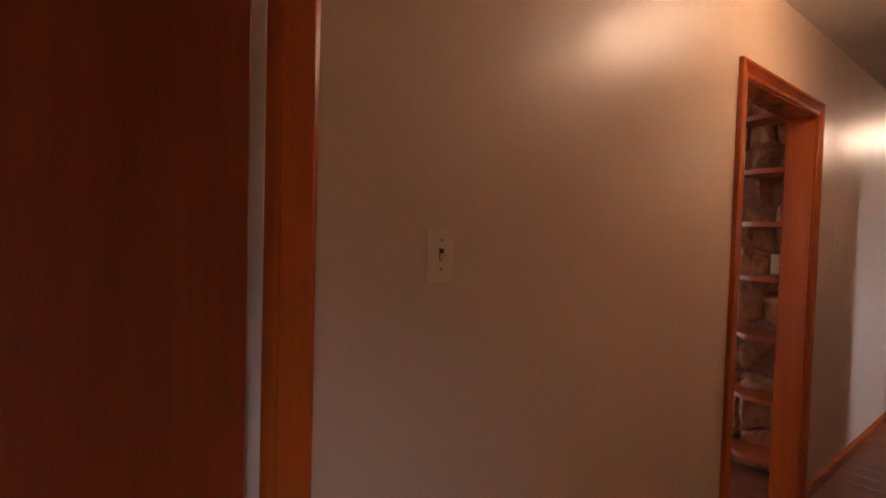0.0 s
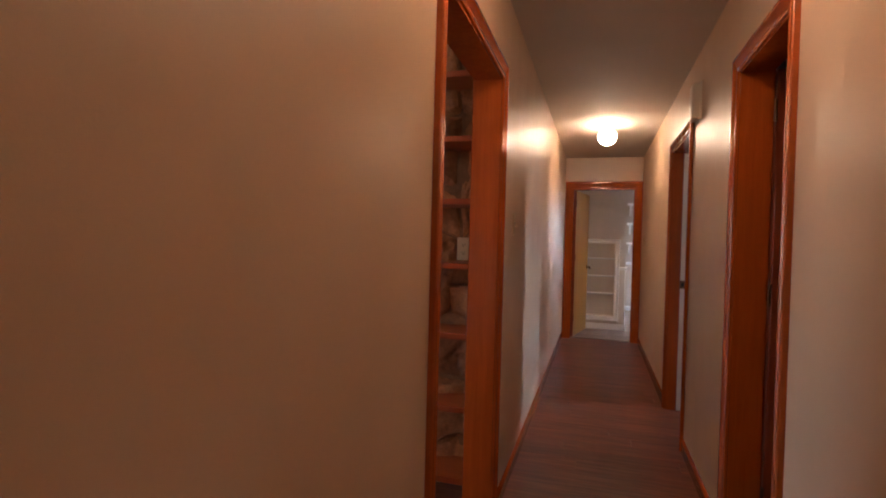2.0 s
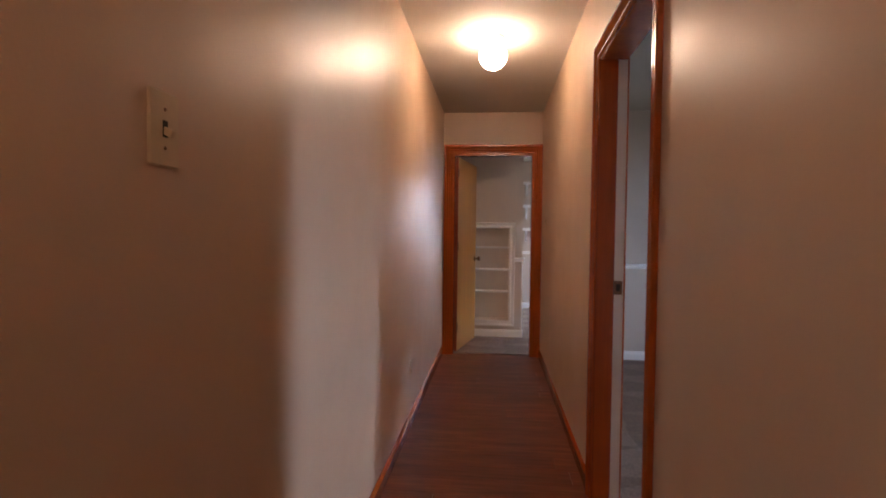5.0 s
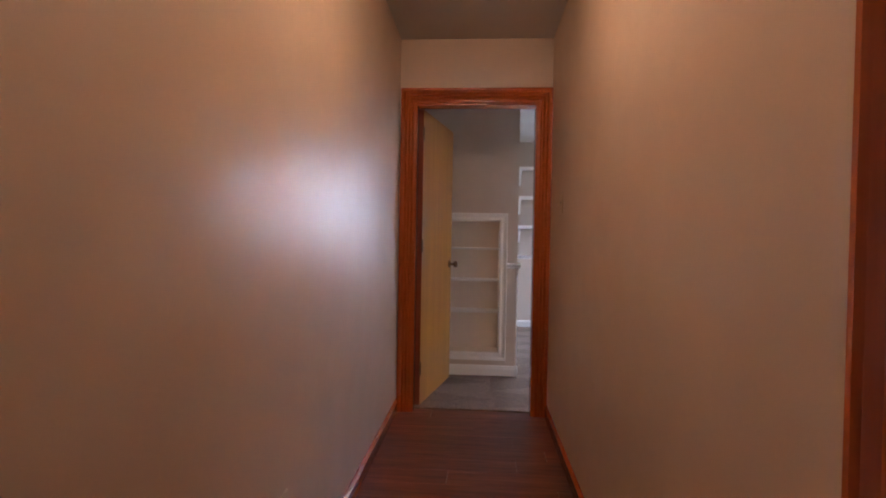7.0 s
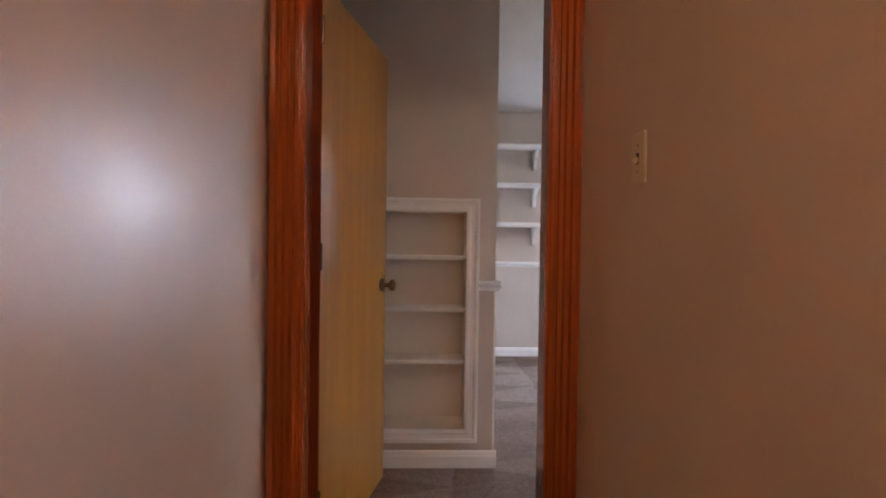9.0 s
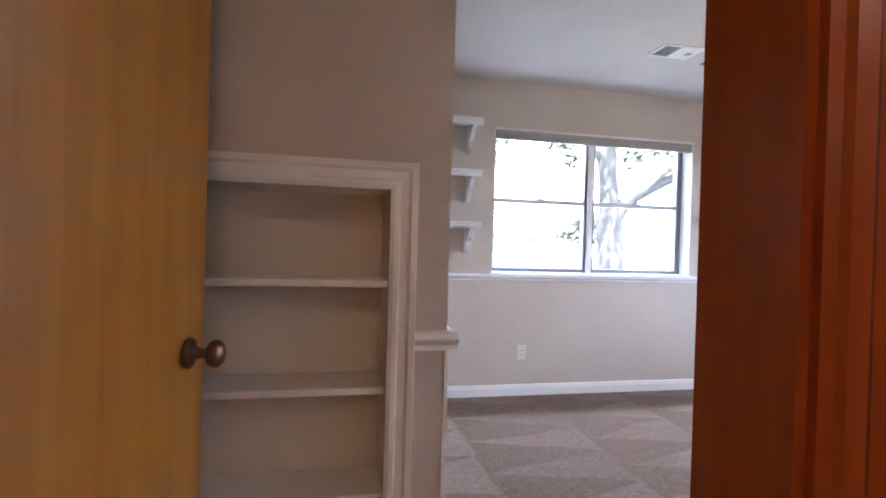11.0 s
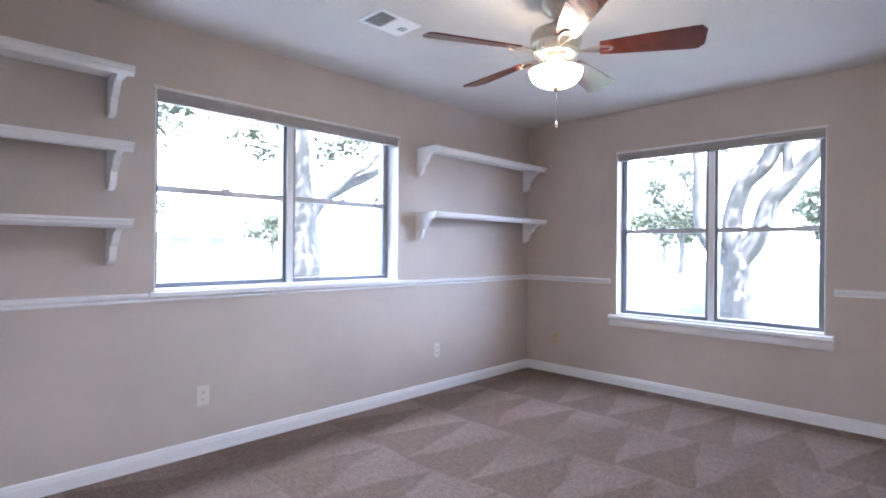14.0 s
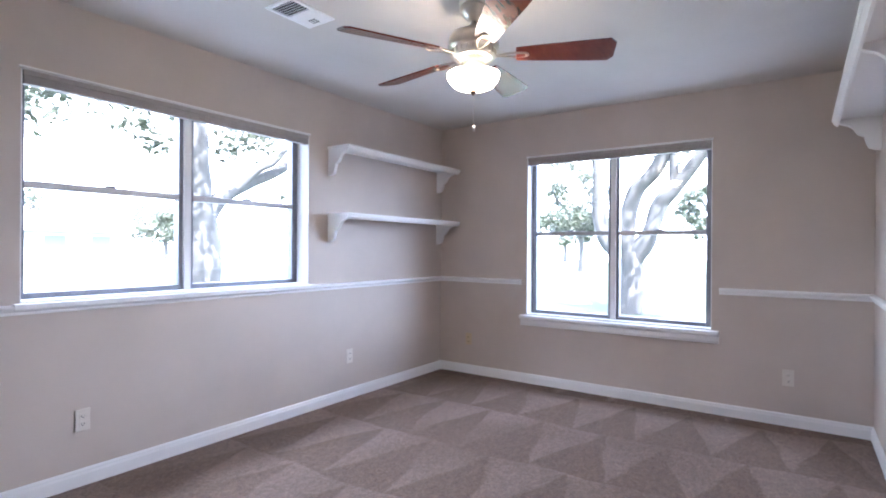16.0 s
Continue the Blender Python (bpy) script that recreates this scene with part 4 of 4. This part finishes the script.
def canopy(seed, spread, low, high, clumps, count):
    """Clumps of leaves over a wide, flattened ring above the limbs, added out of view to shade lawn and trunk."""
    r = random.Random(seed)
    out = []
    for k in range(clumps):
        q, d = r.uniform(0, 2 * math.pi), spread * math.sqrt(r.uniform(0.05, 1.0))
        out.append(((d * math.cos(q), d * math.sin(q), r.uniform(low, high)), r.uniform(0.9, 1.7), count))
    return out


def young_tree(at, height, spread, seed, leaves, leaf, label):
    r = random.Random(seed)
    limbs, clumps = [], []
    fork = height * 0.26
    for k in range(5):
        q = 2 * math.pi * k / 5 + r.uniform(-0.4, 0.4)
        e = Vector((math.cos(q) * spread * 0.4, math.sin(q) * spread * 0.4, height * r.uniform(0.6, 0.82)))
        limbs.append((((0, 0, fork), (e.x * 0.4, e.y * 0.4, fork + (e.z - fork) * 0.55), tuple(e)), spread * 0.022, spread * 0.008))
    for k in range(26):
        q, d = r.uniform(0, 2 * math.pi), spread * 0.5 * math.sqrt(r.random())
        clumps.append(((d * math.cos(q), d * math.sin(q), height * r.uniform(0.36, 0.94)), spread * 0.17, leaves // 26))
    return tree(at, (fork, spread * 0.04, spread * 0.032), limbs, clumps, leaf, seed, label)


tree((6.48, 10.0, -0.2), (1.9, 0.36, 0.27),
     [(((0, 0, 1.9), (-0.05, 0, 2.9), (-0.12, 0, 3.75), (-0.4, 0.2, 6.0)), 0.24, 0.14),
      (((0, 0, 1.85), (0.37, 0, 2.36), (0.85, 0.05, 2.69), (1.95, 0.1, 3.2), (3.6, 0.3, 4.4)), 0.19, 0.08),
      (((0.75, 0, 2.62), (1.15, -0.1, 3.05), (1.7, -0.2, 3.45), (2.6, -0.4, 5.0)), 0.11, 0.05),
      (((-0.1, 0, 3.0), (-0.6, 0.2, 4.2), (-2.2, 0.2, 5.2)), 0.12, 0.05)],
     canopy(21, 5.8, 4.8, 8.0, 130, 170) + [((-2.7, 0, 3.55), 0.55, 130), ((-2.35, 0.2, 3.9), 0.7, 160), ((-1.05, 0, 3.55), 0.5, 120), ((-0.7, 0.3, 3.3), 0.4, 70), ((1.0, 0.2, 3.6), 0.6, 190), ((1.5, 0.2, 3.75), 0.6, 160), ((0.6, 0.2, 3.4), 0.4, 60)],
     0.10, 3, "broad old oak on the sunlit lawn")
tree((13.07, 3.71, -0.2), (1.3, 0.34, 0.27),
     [(((0, 0.05, 1.15), (0, 0.6, 1.75), (0, 0.72, 2.55), (0, 0.76, 3.6), (0.3, 1.2, 6.0)), 0.19, 0.12),
      (((0, 0, 1.2), (0, 0.07, 1.95), (0, -0.12, 2.75), (0, -0.72, 3.55), (0.3, -1.3, 6.2)), 0.22, 0.13),
      (((0, 0, 1.1), (0, -0.4, 1.7), (0, -0.62, 2.42), (0, -0.95, 2.78), (0, -1.55, 3.6), (-0.2, -2.8, 5.4)), 0.23, 0.10),
      (((0, -0.95, 2.78), (0, -0.93, 3.2), (0.1, -0.9, 4.6)), 0.13, 0.07)],
     canopy(33, 6.2, 4.6, 8.0, 90, 170), 0.11, 8, "broad forked oak shading the lawn")
young_tree((33.6, 12.2, -0.2), 7.6, 5.0, 12, 5200, 0.16, "smaller leafy tree across the lawn")
for k in range(11):
    a = radians(-25 + 14 * k)
    young_tree((62 * math.cos(a), 4 + 66 * math.sin(a), -0.2), 6.5 + k % 3, 7.0, 40 + k, 2600, 0.35, "distant leafy tree at the edge of the lawn")

house = thing("neighbour_house", (18.0, 54.0, -0.2), "low pale house far across the lawn", "house")
part("wall", boxes((12, 24, 52, 58, -0.2, 2.5)), plain("far_siding", (0.5, 0.5, 0.5), 0.9), house)
part("roof", prism([(51.2, 2.5), (58.8, 2.5), (55, 4.3)], 11.4, 24.6, lambda p, q, s: (s, p, q)), plain("far_shingle", (0.3, 0.3, 0.3), 0.9), house)
for x in (14, 17.5, 21):
    part("window", boxes((x, x + 1.5, 51.95, 52.0, 0.9, 2.1)), plain("far_pane", (0.2, 0.2, 0.2), 0.9), house)
structure("road", boxes((-120, 120, 34, 39, -0.205, -0.19)), plain("pale_asphalt", (0.16, 0.16, 0.16), 0.9), "pale asphalt road beyond the lawn")

# ---- floor planks (last) ----
def plank_mesh(length, width):
    bm = boxes((0, length, 0, width, -0.014, 0.0))
    bmesh.ops.bevel(bm, geom=[e for e in bm.edges if all(v.co.z > -0.001 for v in e.verts)], offset=0.0012, segments=1, affect="EDGES")
    me = bpy.data.meshes.new("plank")
    bm.to_mesh(me)
    bm.free()
    me.materials.append(PLANK)
    return me


PW = 0.152
meshes = {}


def lay(x0, x1, y0, y1):
    rows = int((y1 - y0) / PW)
    for k in range(rows):
        y = y0 + k * PW
        x = x0 - random.uniform(0, 1.0)
        while x < x1 - 0.01:
            a, b = max(x, x0), min(x + 1.22, x1)
            if b - a > 0.02:
                key = round(b - a, 2)
                if key not in meshes:
                    meshes[key] = plank_mesh(key - 0.0012, PW - 0.0012)
                ob = new("plank", meshes[key])
                ob.location = (a, y, 0)
                ob.parent = floor
            x += 1.22


random.seed(5)
lay(0.0, HX + 0.115, 0.0635 - 59 * PW, 0.064)
lay(-4.6, 0.0, -1.514 - 29 * PW, -1.513)
rest = []
for x0, x1, y0, y1 in ((-6.0, -4.602, -9.0, WN - 0.002), (-4.6, -0.12, -9.0, -5.926), (0.0, HX + 0.115, -10.4, -8.91), (HX + 0.117, 3.0, -10.4, -7.2), (HX + 0.117, 2.6, -7.08, -4.55)):
    y = y0
    while y < y1 - 0.03:
        x = x0 - random.uniform(0, 1.0)
        while x < x1 - 0.01:
            a, b = max(x, x0), min(x + 1.22, x1)
            if b - a > 0.02:
                rest.append((a, b - 0.0012, y, min(y + PW, y1) - 0.0012, -0.014, 0.0))
            x += 1.22
        y += PW
structure("floor_back_rooms", boxes(*rest), PLANK, "reddish-brown wood-look planks in the rooms behind")
